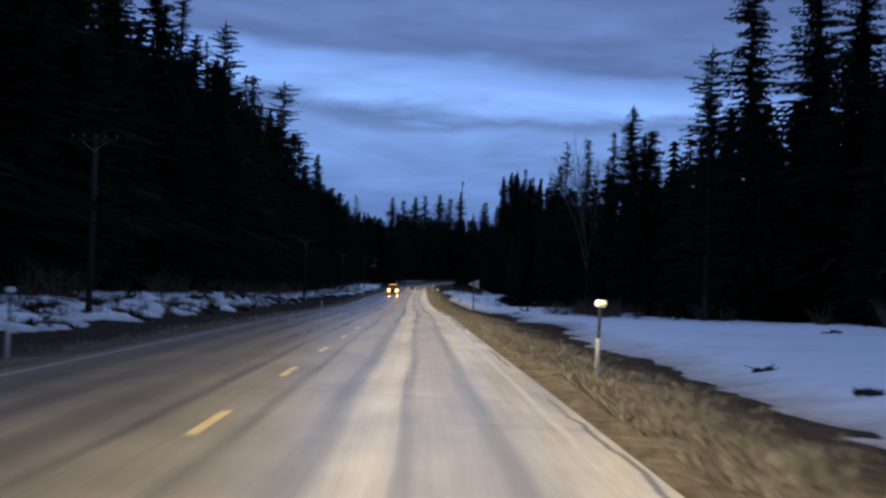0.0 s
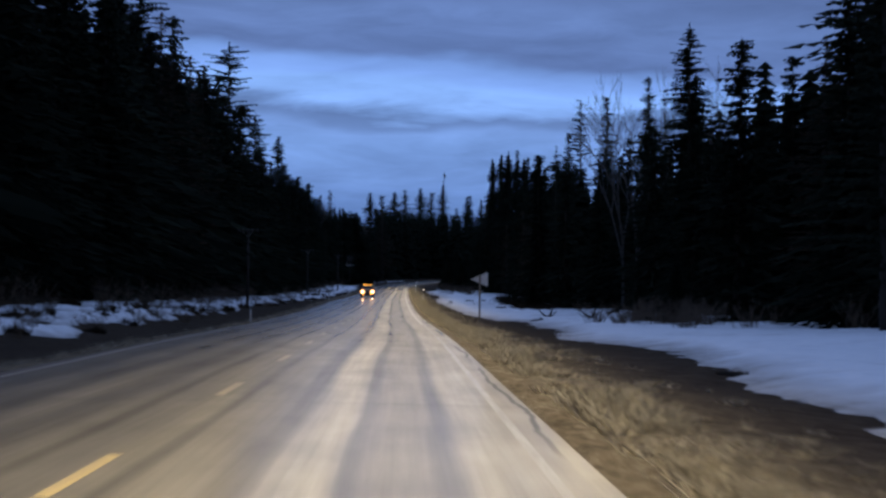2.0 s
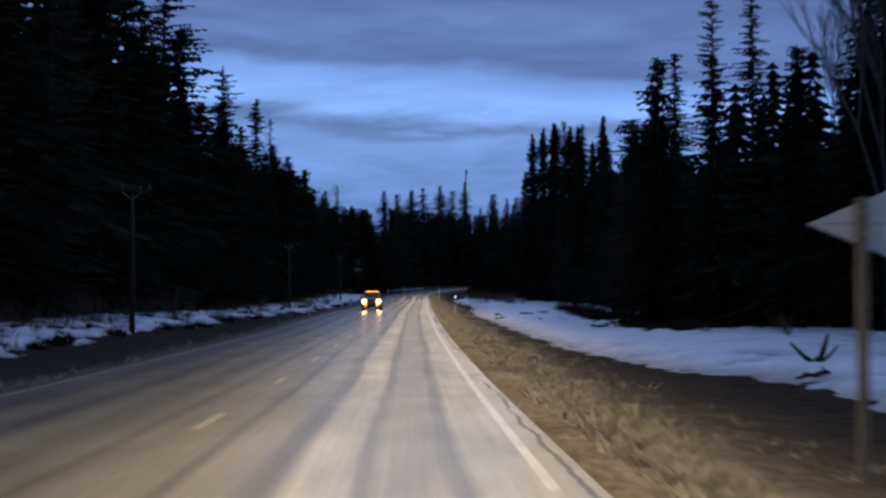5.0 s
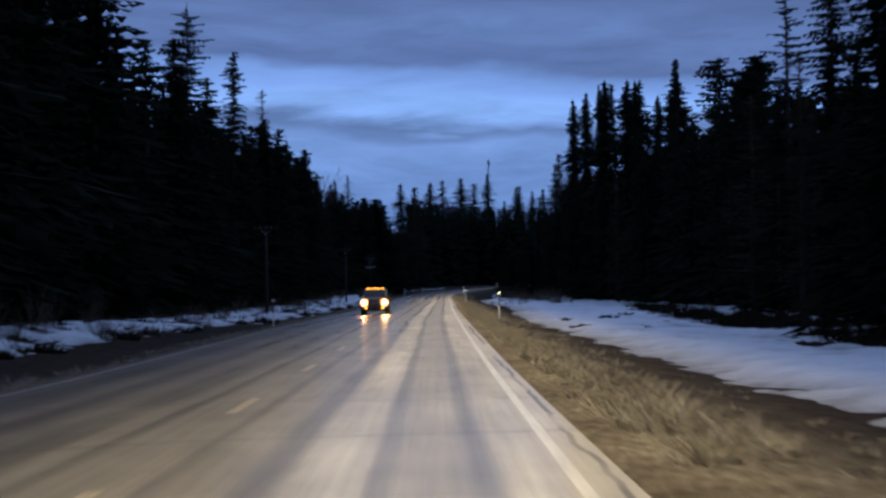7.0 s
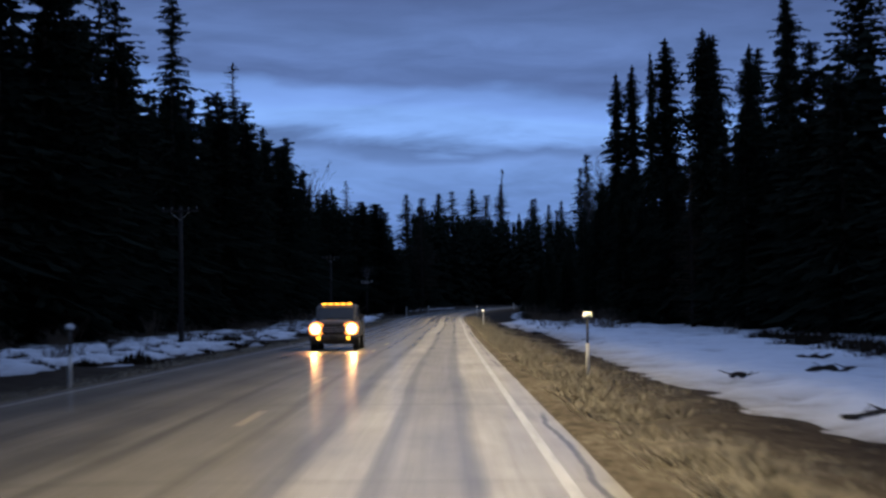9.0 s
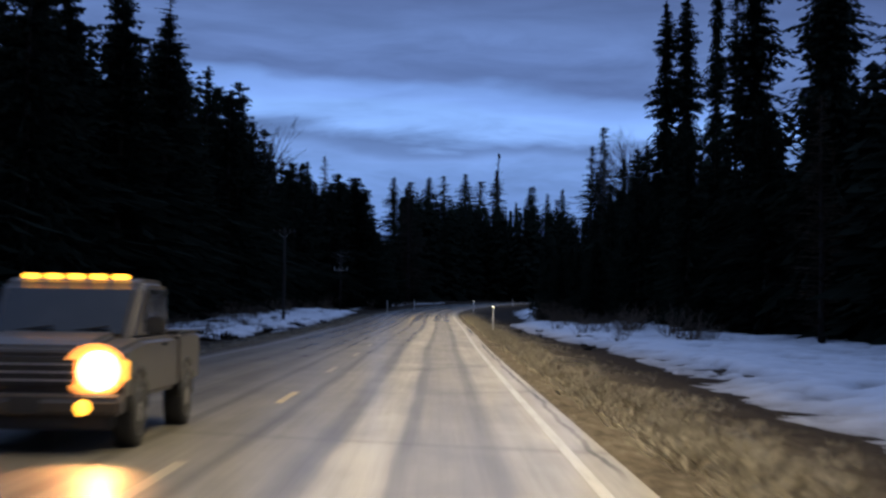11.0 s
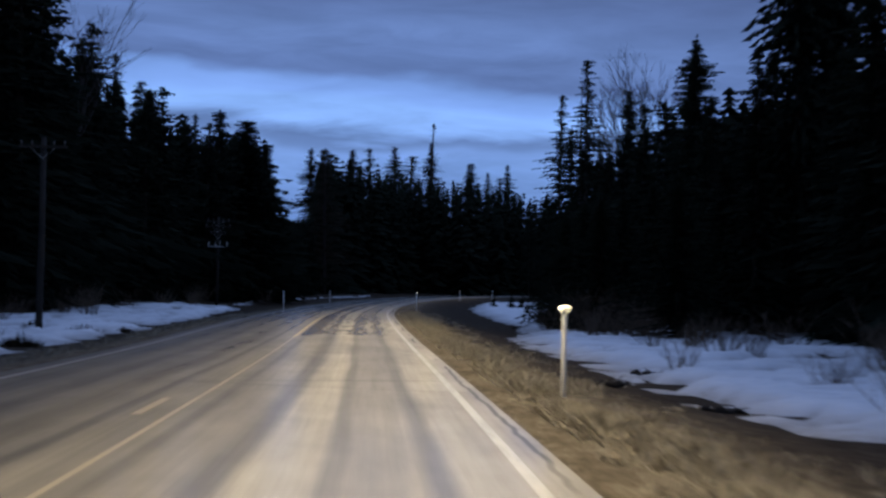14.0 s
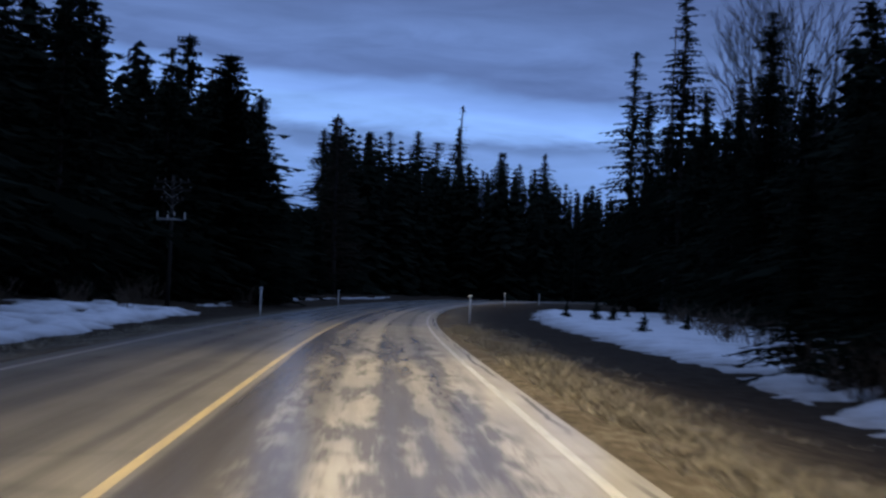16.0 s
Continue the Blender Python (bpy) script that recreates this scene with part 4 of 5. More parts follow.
def scrub_mesh(seed):
    """A low mound of dead stalks and leaves, half a metre high."""
    rng = random.Random(seed)
    v, f = [], []
    for _ in range(170):
        w, r = rng.uniform(0, 6.28), 0.62 * math.sqrt(rng.random())
        h = (0.55 - 0.55 * r) * rng.uniform(0.5, 1.25)
        x, y = math.cos(w) * r, math.sin(w) * r * 0.8
        a, b = rng.uniform(0, 6.28), rng.uniform(0.02, 0.06)
        n = len(v)
        v.extend([(x - math.cos(a) * b, y - math.sin(a) * b, -0.12), (x + math.cos(a) * b, y + math.sin(a) * b, -0.12), (x * 1.25 + rng.uniform(-0.12, 0.12), y * 1.25 + rng.uniform(-0.12, 0.12), h)])
        f.append((n, n + 1, n + 2))
    return mesh_of("scrub", v, f, SCRUB)


def build_shrubs():
    rng = random.Random(15)
    protos = [shrub_mesh(s, 1.5) for s in (1, 2, 3, 4, 5)]
    spots = []
    for side in (1, -1):
        s = 60.0
        while s < 520:
            o = side * (edge_offset(s, side) - rng.uniform(0.0, 5.0))
            if rng.random() < 0.75:
                spots.append((s, o, rng.uniform(0.7, 1.5)))
            s += rng.uniform(2.0, 6.5)
    s = 55.0
    while s < 400:
        spots.append((s, -rng.uniform(10.0, 15.5), rng.uniform(0.35, 0.8)))
        s += rng.uniform(1.2, 4.0)
    for _ in range(12):
        spots.append((rng.uniform(346, 398), rng.uniform(10.5, 16.0), rng.uniform(0.6, 1.0)))
    for _ in range(16):
        spots.append((rng.uniform(136, 176), rng.uniform(14.0, 18.0), rng.uniform(0.4, 0.8)))
    for _ in range(34):
        spots.append((rng.uniform(131, 147), rng.uniform(14.2, 19.0), rng.uniform(0.6, 1.3)))
    for _ in range(30):
        spots.append((rng.uniform(411, 434), rng.uniform(11.8, 16.0), rng.uniform(0.8, 1.7)))
    # low dense scrub poking through the snow of the far bank
    scrub = [scrub_mesh(q) for q in (21, 22, 23, 24)]
    s = 40.0
    while s < 420:
        o = -(float(np.interp(s, *zip(*SNOW_LEFT))) + rng.uniform(-0.6, 5.0))
        k = rng.uniform(0.5, 1.15)
        ob = new("scrub", rng.choice(scrub))
        ob.matrix_basis = Matrix.Translation(on_ground(s, o)) @ pose(0, 0, 0, 0, 0, rng.uniform(0, 360)) @ Matrix.Diagonal((k * 1.2, k * 1.2, k, 1))
        tagged(ob, "low dark tangle of scrub poking through snow", "scrub", "scrub on the far bank")
        s += rng.uniform(0.9, 3.2) * (1.0 if s < 380 else 3.0)
    # brushwood closes the forest's edge behind the near snow
    for _ in range(150):
        s = rng.uniform(205, 305)
        o = float(np.interp(s, (205, 239, 257, 280, 305), (15.6, 15.8, 16.2, 16.8, 18.0))) + 3.0 * rng.random() ** 1.4
        k = rng.uniform(0.8, 1.7)
        ob = new("scrub", rng.choice(scrub))
        ob.matrix_basis = Matrix.Translation(on_ground(s, o)) @ pose(0, 0, 0, 0, 0, rng.uniform(0, 360)) @ Matrix.Diagonal((k * 1.3, k * 1.3, k, 1))
        tagged(ob, "low dark brushwood under the forest's edge", "scrub", "brushwood at the near forest edge")
    # little grows between the snow and the trees on this stretch
    spots = [(s, o, k * (0.55 if o > 0 and 150 < s < 346 else 1.0)) for s, o, k in spots if not (0 < o < edge_offset(s, 1) - 1.8 and (195 < s < 346 or 150 < s < 180))]
    for s, o, k in spots:
        ob = new("shrub", rng.choice(protos))
        ob.matrix_basis = Matrix.Translation(on_ground(s, o)) @ pose(0, 0, 0, 0, 0, rng.uniform(0, 360)) @ Matrix.Diagonal((k * 1.3, k * 1.3, k, 1))
        tagged(ob, "leafless twiggy shrub standing in patchy snow", "shrub", "shrubs by the forest edge")


def build_saplings():
    rng = random.Random(19)
    trunk, crown = conifer(seed=61, height=1.6, reach=0.85, low=0.08, whorl=0.10, per=8, power=0.8, droop=0.12, gap=0.12, tuft=0.17, leaf_mat=None, seg=3, girth=0.3)
    root = new("fir_sapling")
    part("trunk", mesh_of("sapling_trunk", *trunk, BARK), root)
    part("crown", mesh_of("sapling_crown", *crown, NEEDLES), root)
    tagged(root, "small young fir poking out of the snow", "sapling", "young firs in the snow")
    first = True
    for x, y, k in ((14.6, 516.0, 0.8), (15.7, 507.4, 1.0), (16.3, 503.2, 0.9), (14.5, 479.6, 0.8), (17.8, 484.5, 0.8), (16.0, 465.7, 0.6), (31.6, 523.7, 0.9), (23.0, 520.0, 0.7), (21.5, 530.6, 0.6)):
        s, o = along(x, y)
        m = Matrix.Translation(on_ground(s, o)) @ pose(0, 0, 0, 0, 0, rng.uniform(0, 360)) @ Matrix.Scale(k, 4)
        if first:
            root.matrix_basis, first = m, False
        else:
            copy_thing(root, m @ Matrix.Scale(1 / 0.8, 4))


def broken_stump(x, y, seed):
    """The splintered foot of a fallen tree, forked low over the snow."""
    rng = random.Random(seed)
    root = new("broken_stump")
    root.matrix_basis = Matrix.Translation(on_ground(*along(x, y)))
    part("base", mesh_of("stump_base", *tube([(0, 0, -0.3), (0.02, 0, 0.15), (0.05, 0, 0.42)], [0.24, 0.20, 0.13], 9), BARK, True), root)
    for dx, dz, r in ((-0.75, 0.62, 0.08), (0.28, 0.85, 0.10), (0.55, 0.55, 0.06)):
        pts = [Vector((0, 0, 0.18)), Vector((dx * 0.5, 0.05, 0.18 + dz * 0.42)), Vector((dx, rng.uniform(-0.1, 0.1), 0.18 + dz))]
        part("limb", mesh_of("stump_limb", *tube(pts, [r, r * 0.8, r * 0.35], 6), BARK), root)
    tagged(root, "broken forked tree stump standing in the snow", "stump")


def build_logs():
    rng = random.Random(23)
    for i, (x, y) in enumerate(((8.8, 41.0), (8.3, 29.8), (19.6, 77.1), (10.0, 163.0), (7.0, 257.9), (9.4, 259.4), (11.6, 271.0), (6.6, 244.6), (7.0, 342.6), (6.5, 337.2), (8.3, 358.9), (6.6, 369.5), (12.0, 254.7), (9.2, 242.1), (10.8, 217.3), (7.9, 85.6), (7.4, 381.5), (5.4, 374.2), (-17.5, 103.9), (-20.3, 91.3), (-17.1, 196.2), (-17.0, 253.1), (-11.5, 377.8), (-18.6, 467.5), (-10.6, 449.9))):
        s, o = along(x, y)
        length, turn = rng.uniform(0.5, 1.3), rng.uniform(-35, 60)
        pts = [Vector((length * (k / 6 - 0.5), rng.uniform(-0.10, 0.10), rng.uniform(-0.05, 0.10))) for k in range(7)]
        ob = new("fallen_branch", mesh_of("fallen_branch", *tube(pts, [0.03, 0.07, 0.05, 0.085, 0.05, 0.06, 0.02], 7), BARK, True))
        for _ in range(5):
            p = pts[rng.randrange(1, 6)]
            w = rng.uniform(0.2, 2.9)
            part("twig", mesh_of("branch_twig", *tube([p, p + Vector((rng.uniform(-0.3, 0.3), math.cos(w) * 0.35, math.sin(w) * 0.15))], [0.022, 0.006], 5), BARK), ob)
        g = on_ground(s, o)
        g.z += max(0.0, min(0.4, snow_depth(s, o))) + 0.02
        ob.matrix_basis = Matrix.Translation(g) @ pose(0, 0, 0, 0, 0, turn)
        tagged(ob, "broken dark branch lying on the snow", "branch", "dead wood on the snow")


build_shrubs()
build_saplings()
build_logs()


# ---- roadside furniture ----
def utility_pole(x, y, tall, arms, braced=False):
    s, o = along(x, y)
    g = on_ground(s, o)
    root = new("utility_pole")
    root.matrix_basis = Matrix.Translation(g)
    part("shaft", mesh_of("pole_shaft", *tube([(0, 0, -0.5), (0.02, 0, tall * 0.5), (0, 0, tall)], [0.15, 0.13, 0.105], 12), POLE_WOOD, True), root)
    for z, half in arms:
        arm = part("crossarm", box("crossarm", POLE_WOOD, (2 * half, 0.10, 0.12), (0, -0.13, z), 0.012), root)
        for x2 in (-half + 0.1, -half * 0.45, half * 0.45, half - 0.1):
            v, f = lathe([(0.012, 0.0), (0.012, 0.06), (0.045, 0.06), (0.03, 0.10), (0.045, 0.12), (0.028, 0.17), (0.01, 0.18)], 8)
            part("insulator", mesh_of("insulator", [p + Vector((x2, -0.13, z + 0.06)) for p in v], f, PORCELAIN), arm, "glazed brown insulator")
        for sx in (-1, 1):
            part("brace", mesh_of("brace", *tube([(sx * half * 0.5, -0.13, z - 0.05), (0, -0.12, z - 0.5)], [0.012, 0.012], 5), GALVANISED), root)
    if braced:
        z = 5.55
        part("bracket", box("bracket", GALVANISED, (1.8, 0.08, 0.12), (0, -0.2, z), 0.01), root, "pale steel equipment bracket")
        for x2 in (-0.86, -0.2, 0.2, 0.86):
            v, f = lathe([(0.05, 0.0), (0.05, 0.30), (0.03, 0.34), (0.03, 0.42)], 8)
            part("insulator", mesh_of("insulator", [p + Vector((x2, -0.2, z + 0.05)) for p in v], f, POST_WHITE), root)
    tagged(root, "weathered wooden utility pole with a crossarm" if not braced else "wooden utility pole with three crossarms and a pale bracket", "utility pole", "poles along the road")


def build_poles():
    utility_pole(-14, 71.2, 7.8, [(7.55, 1.05)])
    utility_pole(-14, 207, 7.5, [(7.25, 1.0)])
    utility_pole(-14.0, 309, 7.6, [(7.35, 1.0)])
    utility_pole(-13, 410, 8.2, [(7.8, 1.0)])
    utility_pole(-13, 496, 8.3, [(7.9, 1.05), (6.75, 0.75), (7.4, 1.2)], True)


def delineator(side, all_white):
    """A flexible roadside marker post with a six-sided reflector."""
    root = new("delineator_post")
    low = 1.34 if all_white else 0.78
    v, f = tube([(0, 0, -0.35), (0, 0, 0.4), (0, 0, low)], [0.046, 0.044, 0.042], 10)
    part("post", mesh_of("delineator_shaft", v, f, POST_WHITE, True), root, "weathered white post")
    if not all_white:
        part("stem", mesh_of("delineator_stem", *tube([(0, 0, low - 0.02), (0, 0, 1.40)], [0.030, 0.028], 10), POST_DARK, True), root, "dark grey upper stem")
    hexagon = [(0.112, 0.0), (0.066, 0.064), (-0.066, 0.064), (-0.112, 0.0), (-0.066, -0.064), (0.066, -0.064)]
    verts = [Vector((x, y, z + 1.42)) for y in (0.0, -0.012) for x, z in hexagon]
    faces = [tuple(range(6)), tuple(range(11, 5, -1))] + [(i, (i + 1) % 6, 6 + (i + 1) % 6, 6 + i) for i in range(6)]
    lens = part("reflector", mesh_of("reflector", verts, faces, POST_WHITE), root, "six-sided white reflector")
    # rows of small mirrors tilted to flash the overhead strip lamps at the camera
    verts, faces, c = [], [], 0.0185
    ax, az = (-0.55, 0.83) if side > 0 else (0.83, 0.56)
    for i in range(-6, 6):
        for j in range(-3, 3):
            x, z = (i + 0.5) * c, (j + 0.5) * c
            if abs(x) < 0.108 - 0.7 * abs(z):
                q = len(verts)
                verts += [Vector((x + dx, -0.026 + ax * dx + az * dz, z + dz + 1.42)) for dx, dz in ((-c / 2, -c / 2), (c / 2, -c / 2), (c / 2, c / 2), (-c / 2, c / 2))]
                faces.append((q, q + 1, q + 2, q + 3))
    part("aimed_mirror_rows", mesh_of("aimed_mirrors", verts, faces, REFLECTOR), lens, "small mirrors aimed at the strip lamps")
    part("clip", box("reflector_clip", GALVANISED, (0.04, 0.02, 0.22), (0, 0.0, 1.36), 0.004), root)
    tagged(root, "slim white marker post with a six-sided reflector", "marker post", "marker posts along the road")
    return root


def build_delineators():
    for side, all_white, spots in ((1, False, ((3.44, 30.5, 1.0), (3.45, 257.2, 0.0))), (1, True, ((3.54, 367.4, 0.0), (5.0, 477.6, 0.0), (14.6, 575.0, 0.0), (22.2, 612.0, 0.0))),
                                   (-1, False, ((-8.3, 34.1, 1.0), (-8.3, 147.5, 0.0), (-8.3, 258.3, 0.0))), (-1, True, ((-6.02, 479.0, 0.0), (-3.4, 552.0, 0.0)))):
        post = delineator(side, all_white)
        for i, (x, y, lean) in enumerate(spots):
            m = Matrix.Translation(on_ground(*along(x, y))) @ pose(0, 0, 0, 0, lean, 0)
            if i:
                copy_thing(post, m)
            else:
                post.matrix_basis = m


def build_sign():
    """A pennant-shaped sign for the other direction, seen from behind."""
    g = on_ground(*along(4.85, 139.5))
    root = new("pennant_sign")
    root.matrix_basis = Matrix.Translation(g)
    part("post", box("sign_post", SIGN_WOOD, (0.10, 0.10, 3.05), (0, -0.07, 1.24), 0.01), root, "square wooden post")
    bm = bmesh.new()
    outline = [(-0.52, 0.0), (0.40, 0.38), (0.44, 0.36), (0.44, -0.36), (0.40, -0.38)]
    vs = [bm.verts.new((x, 0.0, z + 2.50)) for x, z in outline]
    face = bm.faces.new(vs)
    up = bmesh.ops.extrude_face_region(bm, geom=[face])
    bmesh.ops.translate(bm, vec=(0, 0.006, 0), verts=[e for e in up["geom"] if isinstance(e, bmesh.types.BMVert)])
    bmesh.ops.recalc_face_normals(bm, faces=bm.faces[:])
    plate = part("plate", bm_mesh("sign_plate", bm, ALUMINIUM), root, "bare metal back of a pennant plate")
    part("seam", box("sign_seam", GALVANISED, (0.86, 0.008, 0.014), (-0.01, -0.005, 2.50), 0.002), plate, "raised seam across the plate")
    for z in (2.40, 2.62):
        part("bolt", mesh_of("sign_bolt", [Vector((p.x, -p.z - 0.12, p.y + z)) for p in lathe([(0.02, 0), (0.02, 0.012), (0.012, 0.016)], 8)[0]], lathe([(0.02, 0), (0.02, 0.012), (0.012, 0.016)], 8)[1], GALVANISED), plate)
    tagged(root, "back of a triangular pennant road sign on a wooden post", "road sign")


broken_stump(11.2, 167.5, 3)
broken_stump(13.4, 160.0, 4)
build_poles()
build_delineators()
build_sign()


# ---- the oncoming pickup ----
def slab(name, mat, outline, half, edge=0.05):
    """A body panel: an outline in y, z drawn out across the car's width, with softened edges."""
    bm = bmesh.new()
    vs = [bm.verts.new((-half, y, z)) for y, z in outline]
    face = bm.faces.new(vs)
    up = bmesh.ops.extrude_face_region(bm, geom=[face])
    bmesh.ops.translate(bm, vec=(2 * half, 0, 0), verts=[e for e in up["geom"] if isinstance(e, bmesh.types.BMVert)])
    bmesh.ops.recalc_face_normals(bm, faces=bm.faces[:])
    bmesh.ops.bevel(bm, geom=bm.edges[:], offset=edge, segments=3, affect="EDGES")
    return bm_mesh(name, bm, mat)


def build_pickup():
    root = new("pickup_truck")
    body = part("body", slab("body", CAR_PAINT, [(0.06, 0.52), (0.02, 0.98), (0.14, 1.06), (1.30, 1.15), (3.62, 1.15), (3.62, 0.50)], 0.93, 0.06), root)
    part("bonnet", slab("bonnet", CAR_PAINT, [(0.05, 0.98), (0.10, 1.08), (0.35, 1.15), (1.30, 1.21), (1.34, 1.10)], 0.62, 0.04), body)
    bed = part("bed", slab("bed", CAR_PAINT, [(3.66, 0.55), (3.66, 1.17), (5.35, 1.17), (5.35, 0.55)], 0.94, 0.04), root)
    part("bed_rail", box("bed_rail", BLACK_TRIM, (1.86, 1.60, 0.03), (0, 4.50, 1.180), 0.01), bed, "black rail caps")
    cab = part("cab", slab("cab", CAR_PAINT, [(1.22, 1.10), (1.98, 1.72), (2.16, 1.80), (3.30, 1.80), (3.50, 1.72), (3.60, 1.10)], 0.80, 0.07), root)
    tilt = pose(0, 0, 0, math.degrees(math.atan2(0.62, 0.76)) - 90, 0, 0)
    part("windscreen", box("windscreen", GLASS_DARK, (1.36, 0.02, 0.78), (0, 1.575, 1.425), 0.008, tilt), cab, "dark windscreen")
    for x in (-0.32, 0.28):
        part("wiper", box("wiper", BLACK_TRIM, (0.52, 0.025, 0.02), (x, 1.32, 1.235), 0.006, pose(0, 0, 0, 0, -7, 0)), cab)
    for x in (-0.815, 0.815):
        for y0, y1 in ((2.00, 2.62), (2.70, 3.36)):
            part("side_window", slab("side_window", GLASS_DARK, [(y0 - 0.16 if y0 < 2.5 else y0, 1.30), (y0 + 0.16 if y0 < 2.5 else y0, 1.68), (y1, 1.68), (y1, 1.30)], 0.006, 0.003), cab, "dark side window").location = (x, 0, 0)
        part("door_handle", box("door_handle", BLACK_TRIM, (0.05, 0.17, 0.035), (x * 1.155, 2.55, 1.06), 0.012), body)
    for x in (-0.5, -0.25, 0.0, 0.25, 0.5):
        part("marker_light", box("marker_light", AMBER_GLOW, (0.20, 0.08, 0.06), (x, 2.10, 1.815), 0.018), cab, "lit amber roof marker")
    part("grille", box("grille", BLACK_TRIM, (0.92, 0.06, 0.30), (0, 0.02, 0.82), 0.02), body, "black grille")
    for z in (0.74, 0.82, 0.90):
        part("grille_bar", box("grille_bar", RIM, (0.88, 0.04, 0.022), (0, -0.015, z), 0.008), body)
    bumper = part("bumper", slab("bumper", CAR_PAINT, [(-0.14, 0.40), (-0.16, 0.56), (-0.10, 0.61), (0.10, 0.61), (0.10, 0.40)], 0.95, 0.035), root, "painted front bumper")
    part("number_plate", box("number_plate", BLACK_TRIM, (0.32, 0.015, 0.16), (0, -0.168, 0.50), 0.004), bumper, "blank dark plate")
    part("valance", box("valance", BLACK_TRIM, (1.70, 0.12, 0.16), (0, 0.04, 0.33), 0.03), root)
    for x in (-0.70, 0.70):
        side = x / 0.70
        # glowing amber ring added round each lens to imitate the orange halo
        v, f = lathe([(0.29, -0.03), (0.30, 0.01), (0.27, 0.02), (0.20, 0.0)], 24)
        halo = part("headlight", mesh_of("headlight_halo_ring", [Vector((p.x * 1.06 + x * 0.94, -p.z + 0.02, p.y * 0.92 + 0.84)) for p in v], f, HALO_RING, True), root, "glowing amber ring in place of the headlight's halo")
        v, f = lathe([(0.195, 0.0), (0.205, 0.03), (0.19, 0.07), (0.12, 0.10), (0.02, 0.11)], 24)
        part("lens", mesh_of("headlight_lens", [Vector((p.x + x, -p.z, p.y + 0.84)) for p in v], f, HEADLAMP, True), halo, "glaring warm headlight lens")
        # amber glowing block added at the corner to widen the headlight's glare
        part("turn_signal", box("turn_signal", AMBER_GLOW, (0.07, 0.16, 0.22), (side * 0.925, 0.10, 0.84), 0.02), root, "added glowing amber corner block")
        part("mirror", box("mirror", BLACK_TRIM, (0.22, 0.10, 0.20), (side * 1.00, 1.52, 1.28), 0.03), root)
        # amber disc added low on the bumper, glowing to fill out the glare
        v, f = lathe([(0.075, 0.0), (0.08, 0.015), (0.06, 0.035), (0.01, 0.045)], 14)
        part("fog_lamp", mesh_of("fog_lamp", [Vector((p.x + x * 0.82, -p.z - 0.15, p.y + 0.48)) for p in v], f, AMBER_GLOW, True), bumper, "added glowing amber disc on the bumper")
        for y in (0.95, 4.25):
            w = side * 0.83
            arch = [tube([Vector((w + side * 0.085, y + 0.45 * math.cos(g), 0.40 + 0.45 * math.sin(g))) for g in np.linspace(0, math.pi, 11)], [0.045] * 11, 6)]
            part("wheel_arch", mesh_of("wheel_arch", *join(arch), BLACK_TRIM, True), root)
            v, f = lathe([(0.25, -0.12), (0.36, -0.12), (0.385, -0.08), (0.385, 0.08), (0.36, 0.12), (0.25, 0.12)], 24)
            wheel = part("wheel", mesh_of("tyre", [Vector((p.z + w, p.x + y, p.y + 0.385)) for p in v], f, RUBBER, True), root, "black tyre")
            v, f = lathe([(0.05, -0.13), (0.22, -0.10), (0.25, -0.125), (0.25, 0.125), (0.22, 0.10), (0.05, 0.13)], 16)
            part("rim", mesh_of("rim", [Vector((p.z + w, p.x + y, p.y + 0.385)) for p in v], f, RIM, True), wheel, "alloy rim")
    s = 284.0
    root.matrix_basis = Matrix.Translation(at(s, -1.5, -0.02))
    tagged(root, "oncoming pickup truck with glaring headlights and amber roof markers", "truck")
    for x in (-0.70, 0.70):
        lamp = bpy.data.lights.new("headlight_beam", "SPOT")
        lamp.energy, lamp.color, lamp.spot_size, lamp.spot_blend, lamp.shadow_soft_size = 700.0, (1.0, 0.42, 0.13), radians(46), 0.9, 0.12
        ob = new("headlight_beam", lamp)
        e = at(s, -1.5 + x, 0.80)
        e.y -= 0.2
        ob.matrix_world = look(e, e + Vector((0.3, -12.0, -5.4)))


build_pickup()


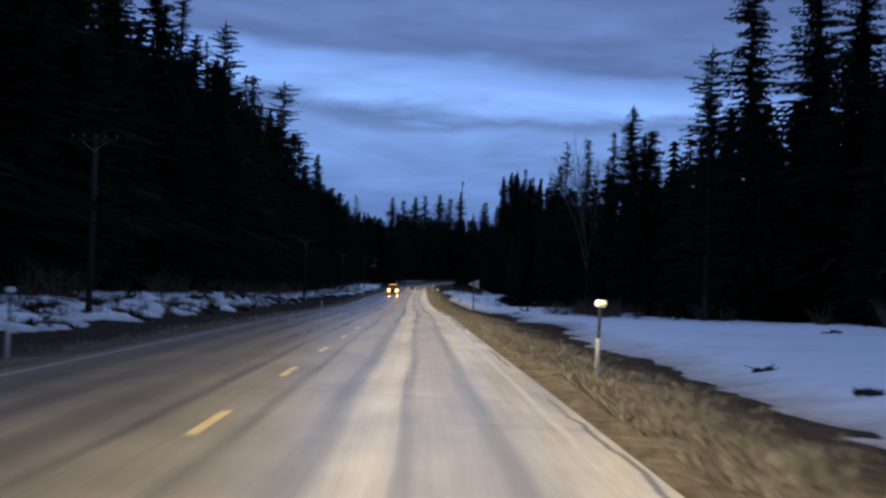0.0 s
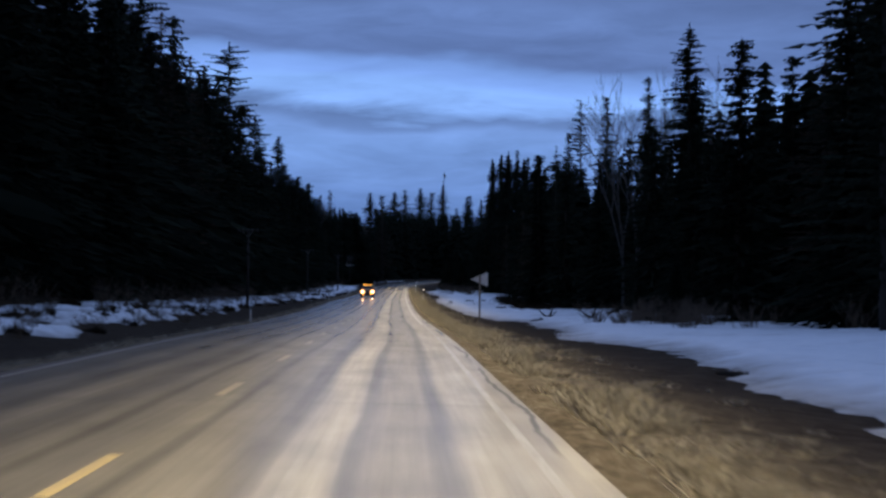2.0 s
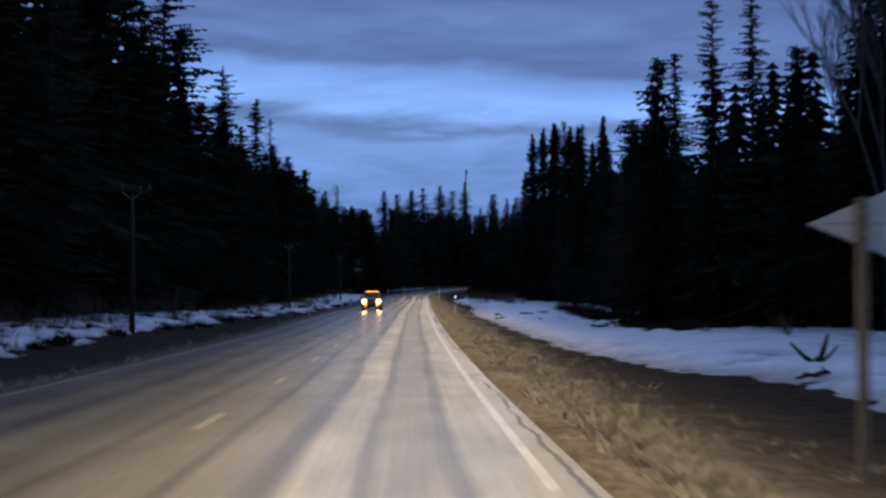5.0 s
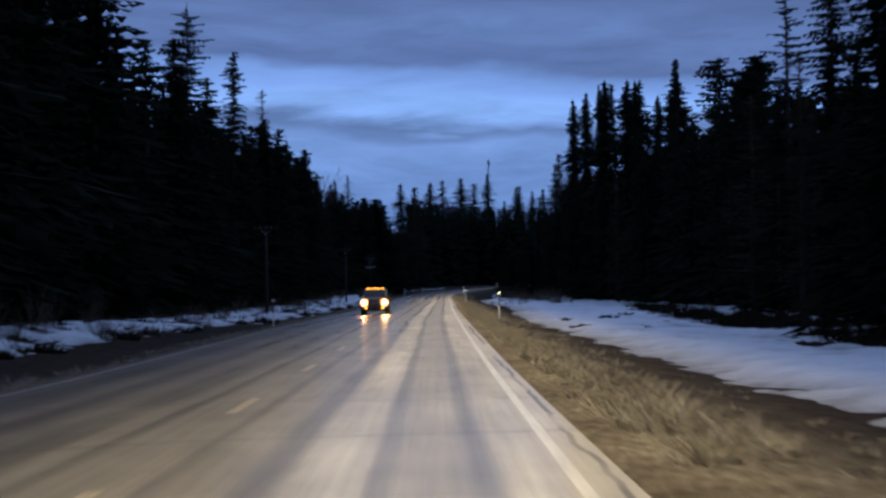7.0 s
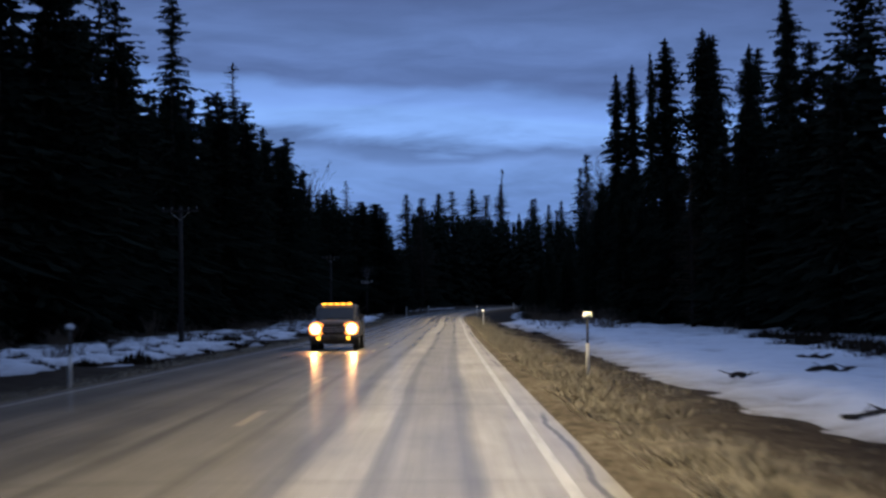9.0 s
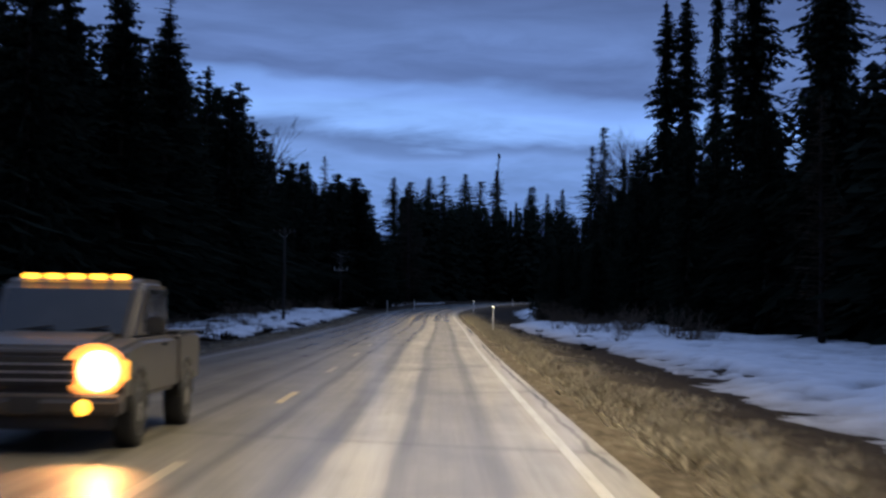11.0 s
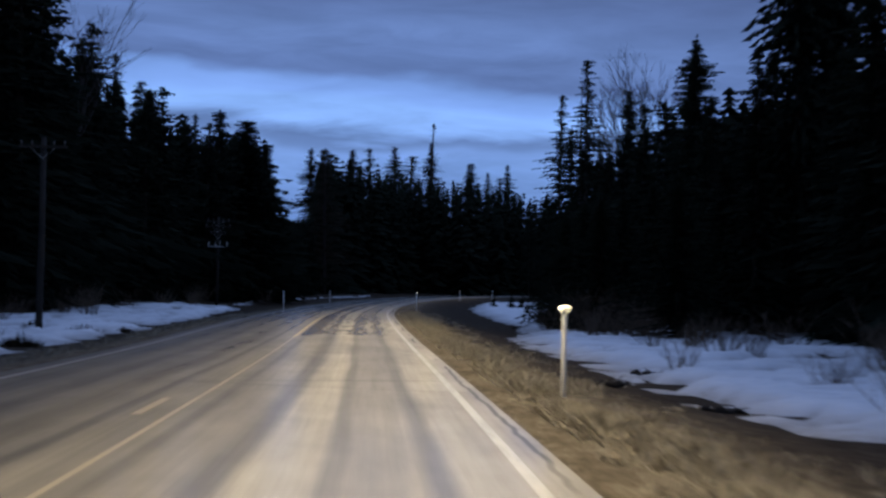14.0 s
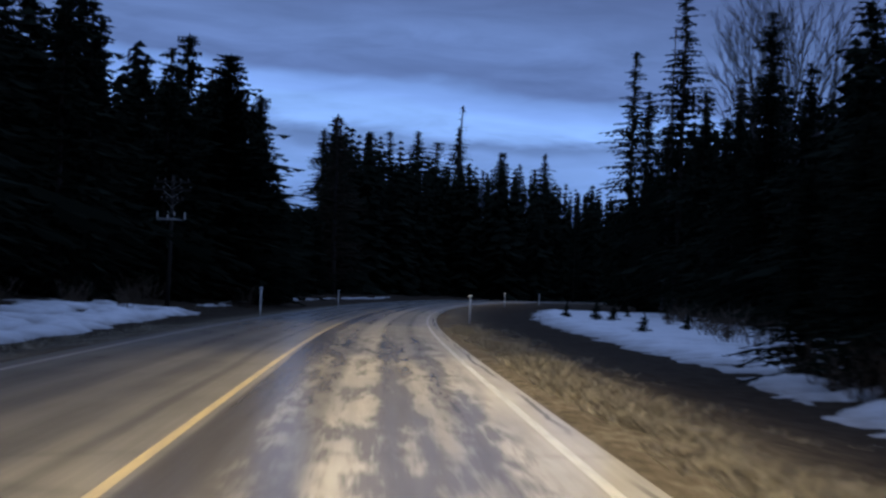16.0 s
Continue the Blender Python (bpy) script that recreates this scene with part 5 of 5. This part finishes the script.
# ---- dry grass on the verges ----
def build_grass():
    rng = random.Random(31)
    v, f = [], []

    def blade(p, h, lean_w, lean):
        w = rng.uniform(0, 6.28)
        b = 0.009 + 0.012 * rng.random()
        dx, dy = math.cos(w) * b, math.sin(w) * b
        n = len(v)
        v.extend([(p.x - dx, p.y - dy, p.z - 0.03), (p.x + dx, p.y + dy, p.z - 0.03), (p.x + math.cos(lean_w) * lean * h, p.y + math.sin(lean_w) * lean * h, p.z + h)])
        f.append((n, n + 1, n + 2))

    def tufts(s0, s1, per_metre, lo, hi, tall, blades):
        """Clumps of bent blades, thick in some stretches and thin in others."""
        for _ in range(int((s1 - s0) * per_metre)):
            s = rng.uniform(s0, s1)
            o = rng.triangular(abs(lo), abs(hi), abs(lo) + 0.35 * (abs(hi) - abs(lo))) * (1 if hi > 0 else -1)
            thick = fnoise(s * 0.16, o * 0.9, 51.0) + 0.8 * fnoise(s * 0.5, o * 1.1, 53.0) + 0.3 * rng.random()
            if thick < -0.08:
                continue
            k = tall * rng.uniform(0.5, 1.2) * (0.7 + min(0.7, thick))
            c = on_ground(s, o)
            w0 = rng.uniform(0, 6.28)
            for _ in range(blades):
                w, r = rng.uniform(0, 6.28), rng.uniform(0.02, 0.17)
                blade(c + Vector((math.cos(w) * r, math.sin(w) * r, 0)), k * rng.uniform(0.5, 1.1), (w if rng.random() < 0.6 else w0) + rng.uniform(-0.7, 0.7), rng.uniform(0.6, 1.9))

    tufts(8, 470, 30, 4.8, 6.3, 0.17, 14)
    tufts(8, 470, 4, 6.0, 8.2, 0.11, 10)
    tufts(15, 455, 4, -5.0, -7.6, 0.16, 10)
    ob = new("dry_grass", mesh_of("dry_grass", v, f, STRAW))
    tagged(ob, "flattened dry straw-coloured grass on the verge", "grass", kind="stuff")


build_grass()
